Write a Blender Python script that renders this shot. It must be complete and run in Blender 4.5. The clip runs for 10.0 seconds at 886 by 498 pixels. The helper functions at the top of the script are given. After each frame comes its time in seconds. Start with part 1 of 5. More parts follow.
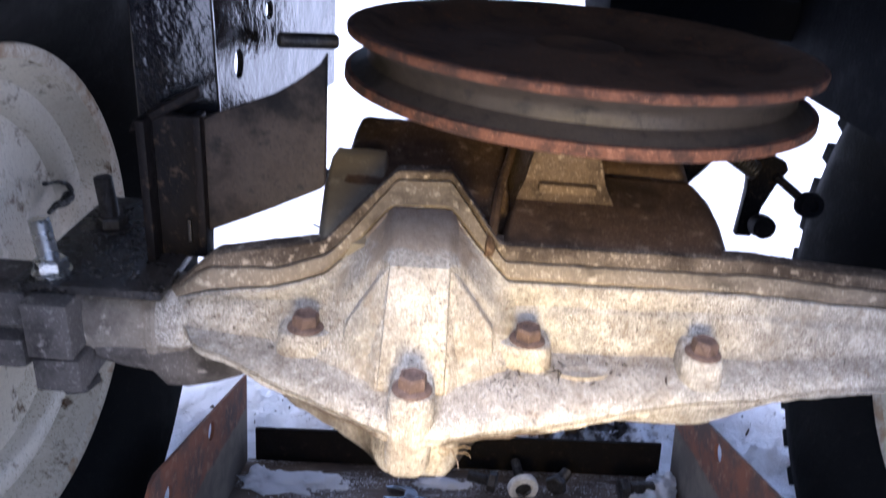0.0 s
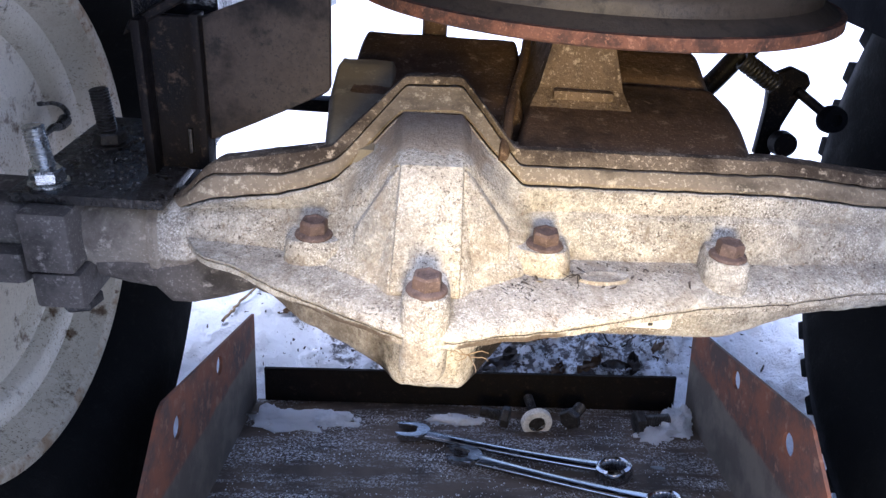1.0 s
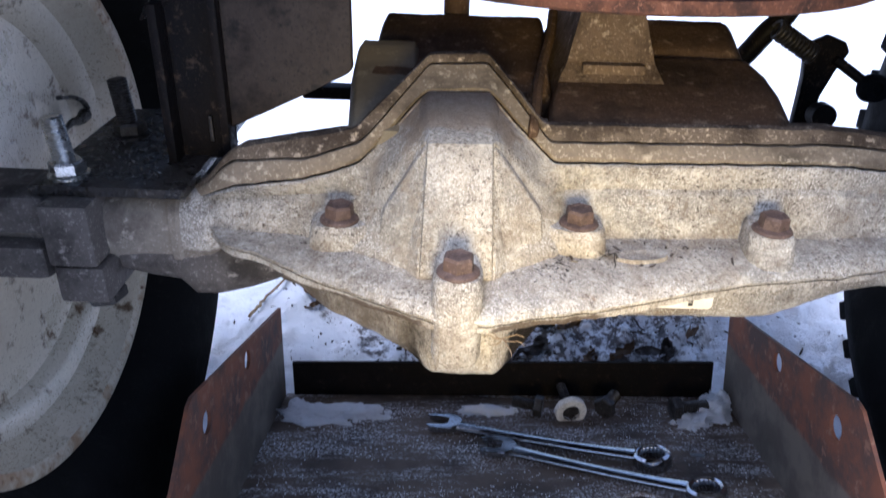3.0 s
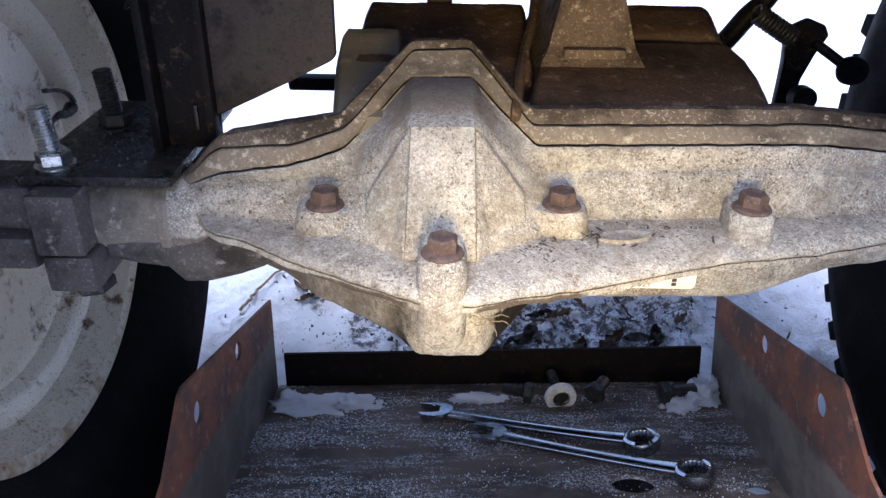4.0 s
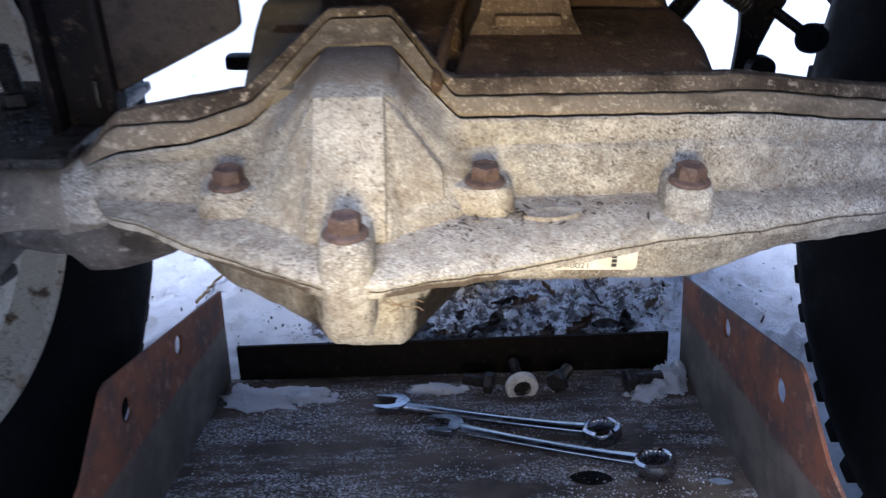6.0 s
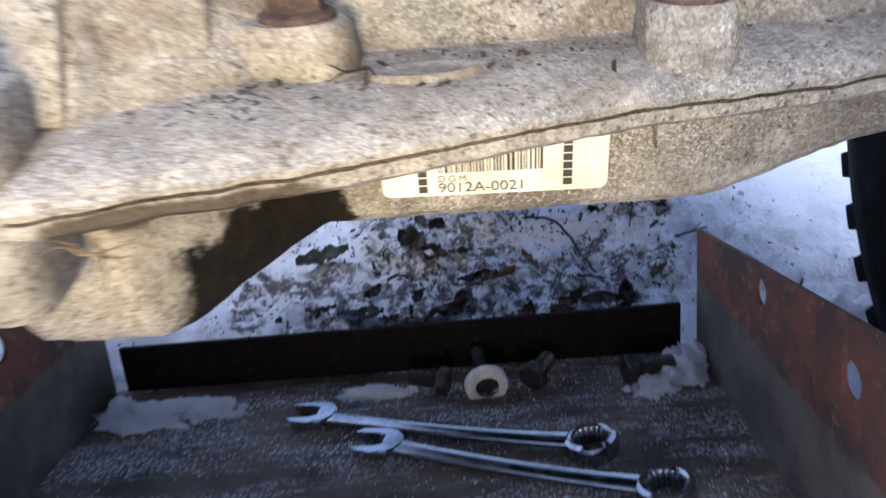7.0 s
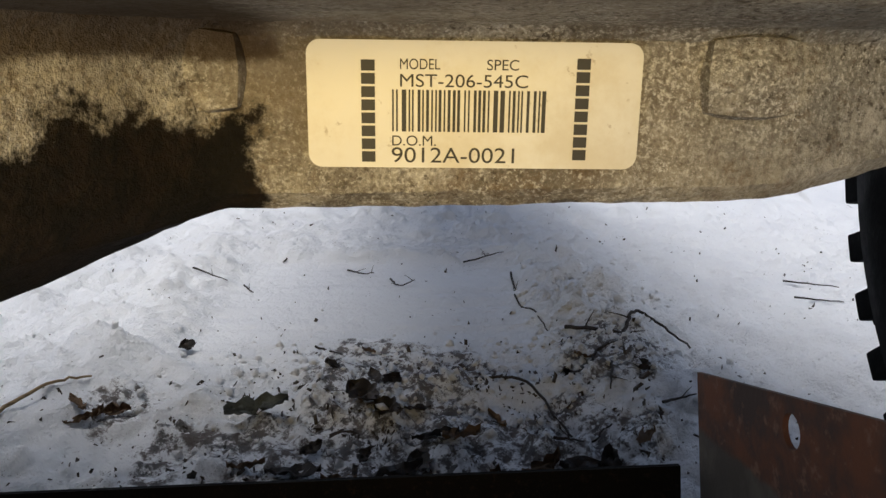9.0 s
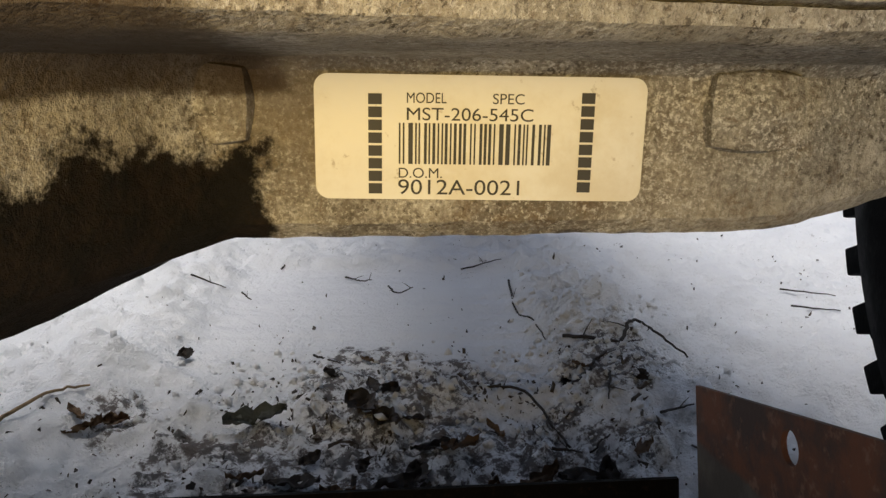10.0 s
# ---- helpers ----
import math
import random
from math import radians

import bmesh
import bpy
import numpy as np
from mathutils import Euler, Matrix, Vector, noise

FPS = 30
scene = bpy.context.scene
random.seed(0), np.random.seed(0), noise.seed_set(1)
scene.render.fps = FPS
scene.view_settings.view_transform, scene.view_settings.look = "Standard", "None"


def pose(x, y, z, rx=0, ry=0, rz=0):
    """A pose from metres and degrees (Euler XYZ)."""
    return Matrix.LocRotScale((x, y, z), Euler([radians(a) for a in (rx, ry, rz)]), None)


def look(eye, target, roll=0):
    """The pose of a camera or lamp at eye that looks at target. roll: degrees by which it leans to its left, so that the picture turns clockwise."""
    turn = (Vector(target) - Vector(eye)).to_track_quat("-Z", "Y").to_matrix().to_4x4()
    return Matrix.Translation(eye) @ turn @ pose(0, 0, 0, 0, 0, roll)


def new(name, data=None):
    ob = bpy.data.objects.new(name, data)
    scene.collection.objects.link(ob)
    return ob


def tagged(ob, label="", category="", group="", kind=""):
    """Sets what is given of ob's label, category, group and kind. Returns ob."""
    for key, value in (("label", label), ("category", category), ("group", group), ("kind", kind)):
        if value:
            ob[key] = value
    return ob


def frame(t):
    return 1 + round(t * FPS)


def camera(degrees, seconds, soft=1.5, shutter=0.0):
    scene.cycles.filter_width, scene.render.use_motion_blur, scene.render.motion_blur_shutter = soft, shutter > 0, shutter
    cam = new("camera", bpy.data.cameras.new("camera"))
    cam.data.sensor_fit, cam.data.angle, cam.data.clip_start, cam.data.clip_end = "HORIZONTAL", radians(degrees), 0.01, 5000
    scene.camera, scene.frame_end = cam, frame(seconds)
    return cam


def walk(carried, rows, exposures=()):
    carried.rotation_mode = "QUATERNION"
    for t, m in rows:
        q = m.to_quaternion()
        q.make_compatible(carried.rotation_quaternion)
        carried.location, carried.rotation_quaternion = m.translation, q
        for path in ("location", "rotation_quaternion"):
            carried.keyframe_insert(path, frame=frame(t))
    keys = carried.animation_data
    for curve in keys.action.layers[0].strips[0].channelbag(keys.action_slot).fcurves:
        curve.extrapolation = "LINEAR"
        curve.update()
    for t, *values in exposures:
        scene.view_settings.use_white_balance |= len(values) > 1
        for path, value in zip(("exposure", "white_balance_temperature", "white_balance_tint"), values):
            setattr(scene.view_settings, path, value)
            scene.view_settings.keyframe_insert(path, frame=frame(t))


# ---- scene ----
cam = camera(60.0, 10.0, 1.4, 0.5)
PATH = [
    (0, (0.006, 0.078, 0.536), (0.041, 1.883, -0.325), 5.0),
    (0.5, (0.01, 0.076, 0.503), (0.049, 1.852, -0.417), 3.6),
    (1, (0.004, 0.078, 0.498), (0.034, 1.847, -0.436), 4.0),
    (1.5, (0.027, 0.093, 0.513), (0.1, 1.884, -0.373), 3.4),
    (2, (0.018, 0.091, 0.509), (0.065, 1.89, -0.363), 2.5),
    (2.5, (0.002, 0.088, 0.5), (0.001, 1.882, -0.384), 2.5),
    (3, (0.001, 0.087, 0.486), (-0.029, 1.848, -0.462), 1.5),
    (3.2, (0.001, 0.086, 0.487), (-0.015, 1.826, -0.499), 1.7),
    (4.5, (0.007, 0.078, 0.479), (-0.003, 1.844, -0.461), 0.5),
    (5, (0.007, 0.079, 0.478), (0.0, 1.839, -0.471), 0.4),
    (5.2, (0.007, 0.078, 0.477), (0.001, 1.838, -0.472), 0.4),
    (6.5, (0.074, 0.157, 0.429), (0.053, 1.885, -0.579), -0.8),
    (6.8, (0.087, 0.208, 0.388), (0.021, 1.926, -0.632), -2.5),
    (7, (0.099, 0.239, 0.361), (0.052, 1.972, -0.635), -3.5),
    (7.2, (0.107, 0.255, 0.348), (-0.031, 2.057, -0.509), -4.2),
    (7.5, (0.113, 0.27, 0.333), (0.025, 2.115, -0.434), -3.3),
    (8, (0.118, 0.282, 0.299), (0.095, 2.186, -0.313), 0.0),
    (8.5, (0.11, 0.289, 0.287), (0.108, 2.217, -0.246), 0.2),
    (9, (0.099, 0.291, 0.283), (0.16, 2.226, -0.222), 0.8),
    (9.5, (0.097, 0.292, 0.288), (0.172, 2.229, -0.205), 1.0),
    (10, (0.097, 0.291, 0.289), (0.167, 2.227, -0.208), 1.0),
]
EXPOSURES = [
    (0.0, 1.65, 5250, 20), (1.0, 1.6, 5150, 18), (1.5, 1.2, 5150, 18), (2.0, 1.2, 5150, 18), (2.5, 1.2, 5100, 16), (4.5, 1.15, 5150, 17), (5.2, 1.05, 5150, 17), (6.5, 0.95, 4950, 14),
    (7.0, 1.0, 5050, 16), (7.5, 1.1, 5000, 16), (8.0, 0.75, 5300, 12), (8.5, 0.3, 5750, 9), (9.0, -0.05, 6350, 8), (9.5, -0.1, 6600, 8), (10.0, -0.1, 6600, 8),
]
walk(cam, [(t, look(eye, target, roll)) for t, eye, target, roll in PATH], EXPOSURES)

# ---- light ----
world = bpy.data.worlds.new("overcast_sky")
scene.world = world
world.use_nodes = True
wn = world.node_tree
sky = wn.nodes.new("ShaderNodeTexSky")
sky.sky_type = "NISHITA"
sky.sun_disc = False
sky.sun_elevation, sky.sun_rotation = radians(77), radians(250)
sky.dust_density, sky.air_density = 4.0, 0.9
cloud = wn.nodes.new("ShaderNodeHueSaturation")
cloud.inputs["Saturation"].default_value = 0.85
wn.links.new(sky.outputs["Color"], cloud.inputs["Color"])
wn.links.new(cloud.outputs["Color"], wn.nodes["Background"].inputs["Color"])
wn.nodes["Background"].inputs["Strength"].default_value = 0.14
sun = new("sun", bpy.data.lights.new("sun", "SUN"))
sun.data.energy, sun.data.angle, sun.data.color = 1.9, radians(34), (1.0, 0.97, 0.94)
sun.matrix_world = look((-0.5, 0.0, 3.4), (0.1, 0.5, 0.2))

# added warm fill, unseen behind the camera, to brighten the work
lamp = new("warm_fill", bpy.data.lights.new("warm_fill", "SPOT"))
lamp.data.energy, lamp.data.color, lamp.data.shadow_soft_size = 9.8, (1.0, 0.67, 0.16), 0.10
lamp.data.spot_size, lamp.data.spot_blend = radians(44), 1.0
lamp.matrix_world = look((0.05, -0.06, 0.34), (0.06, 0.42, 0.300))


# ---- materials ----
def rgb(c):
    return (c[0], c[1], c[2], 1.0)


class Nodes:
    """Short hand for one material's nodes, in object coordinates."""

    def __init__(self, name, rough=0.7, metal=0.0):
        self.m = bpy.data.materials.new(name)
        self.m.use_nodes = True
        self.t = self.m.node_tree
        self.b = self.t.nodes["Principled BSDF"]
        self.b.inputs["Roughness"].default_value = rough
        self.b.inputs["Metallic"].default_value = metal
        self.co = self.t.nodes.new("ShaderNodeTexCoord").outputs["Object"]

    def noise(self, scale, detail=5.0, rough=0.6, stretch=None, distort=0.0):
        n = self.t.nodes.new("ShaderNodeTexNoise")
        n.inputs["Scale"].default_value, n.inputs["Detail"].default_value = scale, detail
        n.inputs["Roughness"].default_value, n.inputs["Distortion"].default_value = rough, distort
        src = self.co
        if stretch:
            k = self.t.nodes.new("ShaderNodeMapping")
            k.inputs["Scale"].default_value = stretch
            self.t.links.new(src, k.inputs["Vector"])
            src = k.outputs["Vector"]
        self.t.links.new(src, n.inputs["Vector"])
        return n.outputs["Fac"]

    def cells(self, scale):
        n = self.t.nodes.new("ShaderNodeTexVoronoi")
        n.inputs["Scale"].default_value = scale
        self.t.links.new(self.co, n.inputs["Vector"])
        return n.outputs["Distance"]

    def axis(self, which):
        n = self.t.nodes.new("ShaderNodeSeparateXYZ")
        self.t.links.new(self.co, n.inputs[0])
        return n.outputs[which]

    def ramp(self, fac, lo, hi, a=0.0, b=1.0):
        n = self.t.nodes.new("ShaderNodeMapRange")
        n.interpolation_type = "SMOOTHSTEP"
        for key, v in (("From Min", lo), ("From Max", hi), ("To Min", a), ("To Max", b)):
            n.inputs[key].default_value = v
        self.t.links.new(fac, n.inputs["Value"])
        return n.outputs["Result"]

    def calc(self, op, a, b):
        n = self.t.nodes.new("ShaderNodeMath")
        n.operation = op
        for i, v in enumerate((a, b)):
            if isinstance(v, (int, float)):
                n.inputs[i].default_value = v
            else:
                self.t.links.new(v, n.inputs[i])
        return n.outputs[0]

    def mix(self, fac, a, b):
        n = self.t.nodes.new("ShaderNodeMix")
        n.data_type = "RGBA"
        if isinstance(fac, (int, float)):
            n.inputs[0].default_value = fac
        else:
            self.t.links.new(fac, n.inputs[0])
        for i, v in ((6, a), (7, b)):
            if isinstance(v, tuple):
                n.inputs[i].default_value = rgb(v)
            else:
                self.t.links.new(v, n.inputs[i])
        return n.outputs[2]

    def done(self, colour, bump=None, strength=0.4, depth=0.001, rough=None):
        if isinstance(colour, tuple):
            self.b.inputs["Base Color"].default_value = rgb(colour)
        else:
            self.t.links.new(colour, self.b.inputs["Base Color"])
        if bump is not None:
            n = self.t.nodes.new("ShaderNodeBump")
            n.inputs["Strength"].default_value, n.inputs["Distance"].default_value = strength, depth
            self.t.links.new(bump, n.inputs["Height"])
            self.t.links.new(n.outputs["Normal"], self.b.inputs["Normal"])
        if rough is not None:
            self.t.links.new(rough, self.b.inputs["Roughness"])
        return self.m


def worn(name, main, second, third, scale=18.0, rough=0.7, metal=0.0, cover=0.55, fine=260.0, depth=0.0008, strength=0.5, shine=0.5):
    """A worn surface: main colour, broad patches of second, small flecks of third."""
    n = Nodes(name, rough, metal)
    broad, grain = n.noise(scale, 7, 0.65), n.noise(fine, 4, 0.7)
    c = n.mix(n.ramp(broad, cover - 0.08, cover + 0.1), main, second)
    c = n.mix(n.ramp(n.noise(scale * 5.5, 6, 0.7), 0.56, 0.68), c, third)
    c = n.mix(n.ramp(grain, 0.35, 0.75, 0.0, 0.35), c, second)
    c = n.mix(n.calc("MULTIPLY", n.ramp(n.noise(640, 2, 0.6), 0.58, 0.66), n.ramp(broad, 0.35, 0.6, 0.7, 0.1)), c, third)
    n.b.inputs["Specular IOR Level"].default_value = shine
    return n.done(c, n.calc("ADD", grain, n.calc("MULTIPLY", broad, 1.5)), strength, depth,
                  n.ramp(broad, 0.3, 0.7, max(rough - 0.15, 0.05), min(rough + 0.15, 1.0)))


def cast_aluminium():
    """Dusty, oxidised die-cast aluminium with an oily patch low beside the sticker."""
    n = Nodes("dusty_cast_aluminium", 0.75)
    n.b.inputs["Specular IOR Level"].default_value = 0.25
    broad, mid, fine = n.noise(14, 6, 0.65), n.noise(75, 7, 0.75), n.noise(330, 5, 0.8)
    c = n.mix(n.ramp(broad, 0.40, 0.60), (0.37, 0.33, 0.265), (0.25, 0.235, 0.205))
    c = n.mix(n.ramp(mid, 0.44, 0.68, 0.0, 0.6), c, (0.66, 0.61, 0.51))
    c = n.mix(n.ramp(n.noise(38, 6, 0.7), 0.58, 0.74, 0.0, 0.6), c, (0.28, 0.21, 0.13))
    c = n.mix(n.ramp(n.noise(9, 9, 0.72), 0.48, 0.62, 0.0, 0.85), c, (0.17, 0.145, 0.115))
    c = n.mix(n.ramp(n.noise(24, 9, 0.75, None, 0.6), 0.55, 0.66, 0.0, 0.7), c, (0.62, 0.585, 0.51))
    c = n.mix(n.ramp(n.noise(17, 8, 0.75), 0.59, 0.68, 0.0, 0.7), c, (0.19, 0.125, 0.070))
    c = n.mix(n.ramp(fine, 0.48, 0.66, 0.0, 0.4), c, (0.68, 0.64, 0.56))
    c = n.mix(n.ramp(n.noise(230, 5, 0.8), 0.54, 0.66, 0.0, 0.7), c, (0.20, 0.15, 0.10))
    salt = n.calc("MULTIPLY", n.ramp(n.noise(1050, 4, 0.7), 0.52, 0.62), n.ramp(n.noise(26, 6, 0.75), 0.42, 0.62, 0.08, 0.75))
    c = n.mix(salt, c, (0.80, 0.77, 0.71))
    pits = n.calc("MULTIPLY", n.ramp(n.noise(520, 4, 0.75), 0.54, 0.62), n.ramp(n.noise(22, 5, 0.7), 0.38, 0.62, 0.25, 0.9))
    c = n.mix(pits, c, (0.060, 0.046, 0.034))
    sand = n.noise(900, 4, 0.75)
    coat = n.ramp(n.noise(19, 7, 0.72), 0.38, 0.62)
    c = n.mix(n.ramp(sand, 0.36, 0.48, 0.38, 0.0), c, (0.085, 0.066, 0.048))
    c = n.mix(n.calc("MULTIPLY", n.ramp(sand, 0.53, 0.63), n.calc("MULTIPLY", coat, 0.62)), c, (0.78, 0.75, 0.69))
    c = n.mix(n.ramp(n.noise(11, 8, 0.75, None, 0.8), 0.52, 0.64, 0.0, 0.55), c, (0.21, 0.165, 0.115))
    c = n.mix(n.ramp(n.noise(33, 8, 0.8, (1.0, 1.0, 0.35), 0.5), 0.57, 0.66, 0.0, 0.6), c, (0.15, 0.115, 0.085))
    # caked grit on the ledge of the flange
    z, y, x = n.axis("Z"), n.axis("Y"), n.axis("X")
    wob = n.calc("MULTIPLY", n.calc("SUBTRACT", n.noise(60, 6, 0.7), 0.5), 0.03)
    zz = n.calc("ADD", z, n.calc("MULTIPLY", wob, 0.12))
    grit = n.calc("MULTIPLY", n.ramp(zz, 0.3035, 0.3062), n.ramp(zz, 0.3080, 0.3105, 1.0, 0.0))
    grit = n.calc("MULTIPLY", grit, n.ramp(n.noise(160, 5, 0.8), 0.42, 0.58))
    c = n.mix(n.calc("MULTIPLY", grit, 0.35), c, (0.15, 0.12, 0.10))
    # darker brown-grey, patchy, on the flank under the lip
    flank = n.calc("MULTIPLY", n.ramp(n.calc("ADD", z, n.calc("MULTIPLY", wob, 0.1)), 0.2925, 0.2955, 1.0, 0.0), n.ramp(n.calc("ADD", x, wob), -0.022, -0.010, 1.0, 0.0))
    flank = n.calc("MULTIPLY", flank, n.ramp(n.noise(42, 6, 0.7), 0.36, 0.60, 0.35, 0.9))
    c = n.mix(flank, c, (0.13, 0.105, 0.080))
    # oil soaked patch
    wide = n.calc("MULTIPLY", n.calc("SUBTRACT", n.noise(48, 8, 0.75), 0.5), 0.034)
    oil = n.calc("MULTIPLY", n.ramp(n.calc("ADD", x, wide), 0.063, 0.068, 1.0, 0.0),
                 n.ramp(n.calc("ADD", z, wide), 0.2675, 0.2715, 1.0, 0.0))
    oil = n.calc("MULTIPLY", oil, n.ramp(n.calc("ADD", y, wide), 0.397, 0.406))
    oil = n.calc("MULTIPLY", oil, n.ramp(n.calc("ADD", x, wide), -0.03, -0.012))
    c = n.mix(n.calc("MULTIPLY", oil, 0.99), c, n.mix(n.ramp(mid, 0.4, 0.6), (0.012, 0.006, 0.002), (0.003, 0.002, 0.001)))
    dust = n.calc("MULTIPLY", n.ramp(n.calc("ADD", y, wob), 0.432, 0.440), n.ramp(n.calc("ADD", z, wob), 0.350, 0.356))
    c = n.mix(n.calc("MULTIPLY", dust, 0.65), c, (0.27, 0.20, 0.13))
    # dark brown band below the parting lip, broken at the front boss
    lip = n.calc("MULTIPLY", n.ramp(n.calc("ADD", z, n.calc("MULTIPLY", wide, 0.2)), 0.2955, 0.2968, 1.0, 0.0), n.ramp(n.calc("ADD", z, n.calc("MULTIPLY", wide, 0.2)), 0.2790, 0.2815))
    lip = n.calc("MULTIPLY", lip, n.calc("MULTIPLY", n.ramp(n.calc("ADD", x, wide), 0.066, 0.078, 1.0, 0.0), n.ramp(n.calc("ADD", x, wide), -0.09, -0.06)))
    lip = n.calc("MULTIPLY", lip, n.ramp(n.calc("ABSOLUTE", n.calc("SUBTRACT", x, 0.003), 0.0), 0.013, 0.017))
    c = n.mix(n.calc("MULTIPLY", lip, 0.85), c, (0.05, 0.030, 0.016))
    bump = n.calc("ADD", n.calc("MULTIPLY", fine, 0.6), n.calc("ADD", mid, broad))
    return n.done(c, bump, 1.0, 0.0022, n.ramp(mid, 0.3, 0.7, 0.66, 0.92))


ALU = cast_aluminium()
GREASY = worn("greasy_brown_casting", (0.085, 0.052, 0.030), (0.036, 0.023, 0.014), (0.23, 0.165, 0.105), 16, 0.8, 0.0, 0.55, 170.0, 0.0014, 0.7, shine=0.2)
TOWER = worn("gritty_grey_casting", (0.118, 0.084, 0.058), (0.046, 0.032, 0.022), (0.31, 0.25, 0.19), 26, 0.85, 0.0, 0.52, 190.0, 0.0018, 0.9, shine=0.2)
RIMGRIT = worn("gritty_brown_casting", (0.125, 0.098, 0.070), (0.048, 0.036, 0.026), (0.42, 0.35, 0.26), 30, 0.85, 0.0, 0.5, 200.0, 0.0016, 0.8, shine=0.2)
LEDGE = worn("dusty_tan_flange", (0.19, 0.155, 0.113), (0.088, 0.072, 0.053), (0.42, 0.37, 0.28), 26, 0.8, shine=0.2)
SIDECOVER = worn("olive_dusty_casting", (0.175, 0.150, 0.105), (0.125, 0.105, 0.074), (0.24, 0.205, 0.145), 9, 0.85, 0.0, 0.55, 300.0, 0.0006, 0.4, shine=0.2)
AXLE = worn("grimy_grey_casting", (0.10, 0.088, 0.077), (0.036, 0.031, 0.027), (0.26, 0.235, 0.205), 24, 0.7, shine=0.2)
COLLAR = worn("stained_cream_casting", (0.20, 0.175, 0.14), (0.09, 0.076, 0.062), (0.36, 0.32, 0.265), 22, 0.75, fine=420.0, shine=0.2)
RUSTBOLT = worn("rusty_bolt_steel", (0.085, 0.053, 0.041), (0.048, 0.029, 0.023), (0.17, 0.12, 0.09), 120, 0.75)
PULLEY = worn("rusty_brown_steel", (0.115, 0.065, 0.038), (0.062, 0.038, 0.025), (0.20, 0.085, 0.04), 20, 0.88, shine=0.12)
RUST = worn("orange_rust", (0.130, 0.048, 0.021), (0.045, 0.021, 0.013), (0.24, 0.11, 0.06), 60, 0.9, 0.0, 0.5)
GROOVE = worn("belt_polished_groove", (0.050, 0.040, 0.031), (0.017, 0.015, 0.013), (0.014, 0.012, 0.010), 12, 0.6, 0.2)
BLACK = worn("wet_black_paint", (0.008, 0.008, 0.010), (0.018, 0.016, 0.014), (0.030, 0.026, 0.023), 14, 0.16, 0.0, 0.6, 30.0, 0.004, 0.35, shine=1.0)
BRACKET = worn("scuffed_black_steel", (0.006, 0.0055, 0.006), (0.010, 0.008, 0.007), (0.045, 0.031, 0.021), 26, 0.5, shine=0.07)
# near black: the shade on the tray's rear lip is put into its colour
TRAYLIP = worn("shade_black_steel", (0.007, 0.006, 0.005), (0.012, 0.009, 0.007), (0.025, 0.016, 0.011), 26, 0.8, shine=0.07)
MUDPLATE = worn("mud_stained_black_steel", (0.036, 0.027, 0.021), (0.005, 0.0045, 0.005), (0.012, 0.010, 0.009), 17, 0.75, 0.0, 0.52, shine=0.2)
GRIME = worn("wet_black_grime", (0.006, 0.005, 0.0045), (0.012, 0.009, 0.007), (0.10, 0.09, 0.08), 60, 0.28, fine=400, depth=0.002, strength=0.9, shine=0.5)
GRIT = worn("wet_grit", (0.03, 0.026, 0.022), (0.10, 0.09, 0.08), (0.45, 0.43, 0.41), 300, 0.25, shine=0.6)
ZINC = worn("bright_zinc_plating", (0.55, 0.55, 0.53), (0.42, 0.41, 0.38), (0.30, 0.26, 0.2), 60, 0.3, 0.9)
DARKSTEEL = worn("dark_oiled_steel", (0.05, 0.046, 0.042), (0.025, 0.022, 0.02), (0.14, 0.12, 0.10), 90, 0.45, 0.6)
CHROME = worn("scratched_chrome", (0.42, 0.425, 0.44), (0.32, 0.32, 0.33), (0.18, 0.165, 0.16), 40, 0.15, 1.0, depth=0.0002, strength=0.15)
RIM = worn("dirty_cream_paint", (0.55, 0.49, 0.37), (0.41, 0.34, 0.24), (0.09, 0.050, 0.022), 9, 0.34, 0.0, 0.58)
RIMEDGE = worn("rusted_cream_paint", (0.50, 0.44, 0.33), (0.30, 0.20, 0.11), (0.12, 0.06, 0.03), 40, 0.6, 0.0, 0.56)
RUBBER = worn("black_tyre_rubber", (0.006, 0.006, 0.006), (0.008, 0.008, 0.008), (0.013, 0.012, 0.011), 30, 0.75, shine=0.05)
PLASTIC = worn("dark_blue_black_plastic", (0.004, 0.0045, 0.006), (0.007, 0.0075, 0.009), (0.009, 0.009, 0.010), 25, 0.85, shine=0.04)
WHITE = worn("dirty_white_nylon", (0.66, 0.63, 0.56), (0.45, 0.42, 0.36), (0.2, 0.17, 0.13), 120, 0.5)
LEAF = worn("wet_brown_leaf", (0.045, 0.032, 0.022), (0.020, 0.016, 0.012), (0.09, 0.055, 0.03), 60, 0.5)
LEAFTAN = worn("pale_dead_leaf", (0.17, 0.105, 0.055), (0.09, 0.055, 0.03), (0.24, 0.16, 0.09), 70, 0.7)
LEAFGREEN = worn("faded_green_leaf", (0.13, 0.14, 0.115), (0.03, 0.03, 0.025), (0.07, 0.07, 0.055), 50, 0.6)
TWIG = worn("dark_twig_bark", (0.026, 0.019, 0.014), (0.015, 0.011, 0.009), (0.06, 0.045, 0.03), 120, 0.8)
STRAW = worn("dry_straw", (0.28, 0.19, 0.09), (0.16, 0.10, 0.05), (0.35, 0.26, 0.14), 90, 0.7)
FLUFF = worn("pale_root_fibre", (0.27, 0.20, 0.13), (0.17, 0.12, 0.075), (0.34, 0.27, 0.18), 200, 0.8)


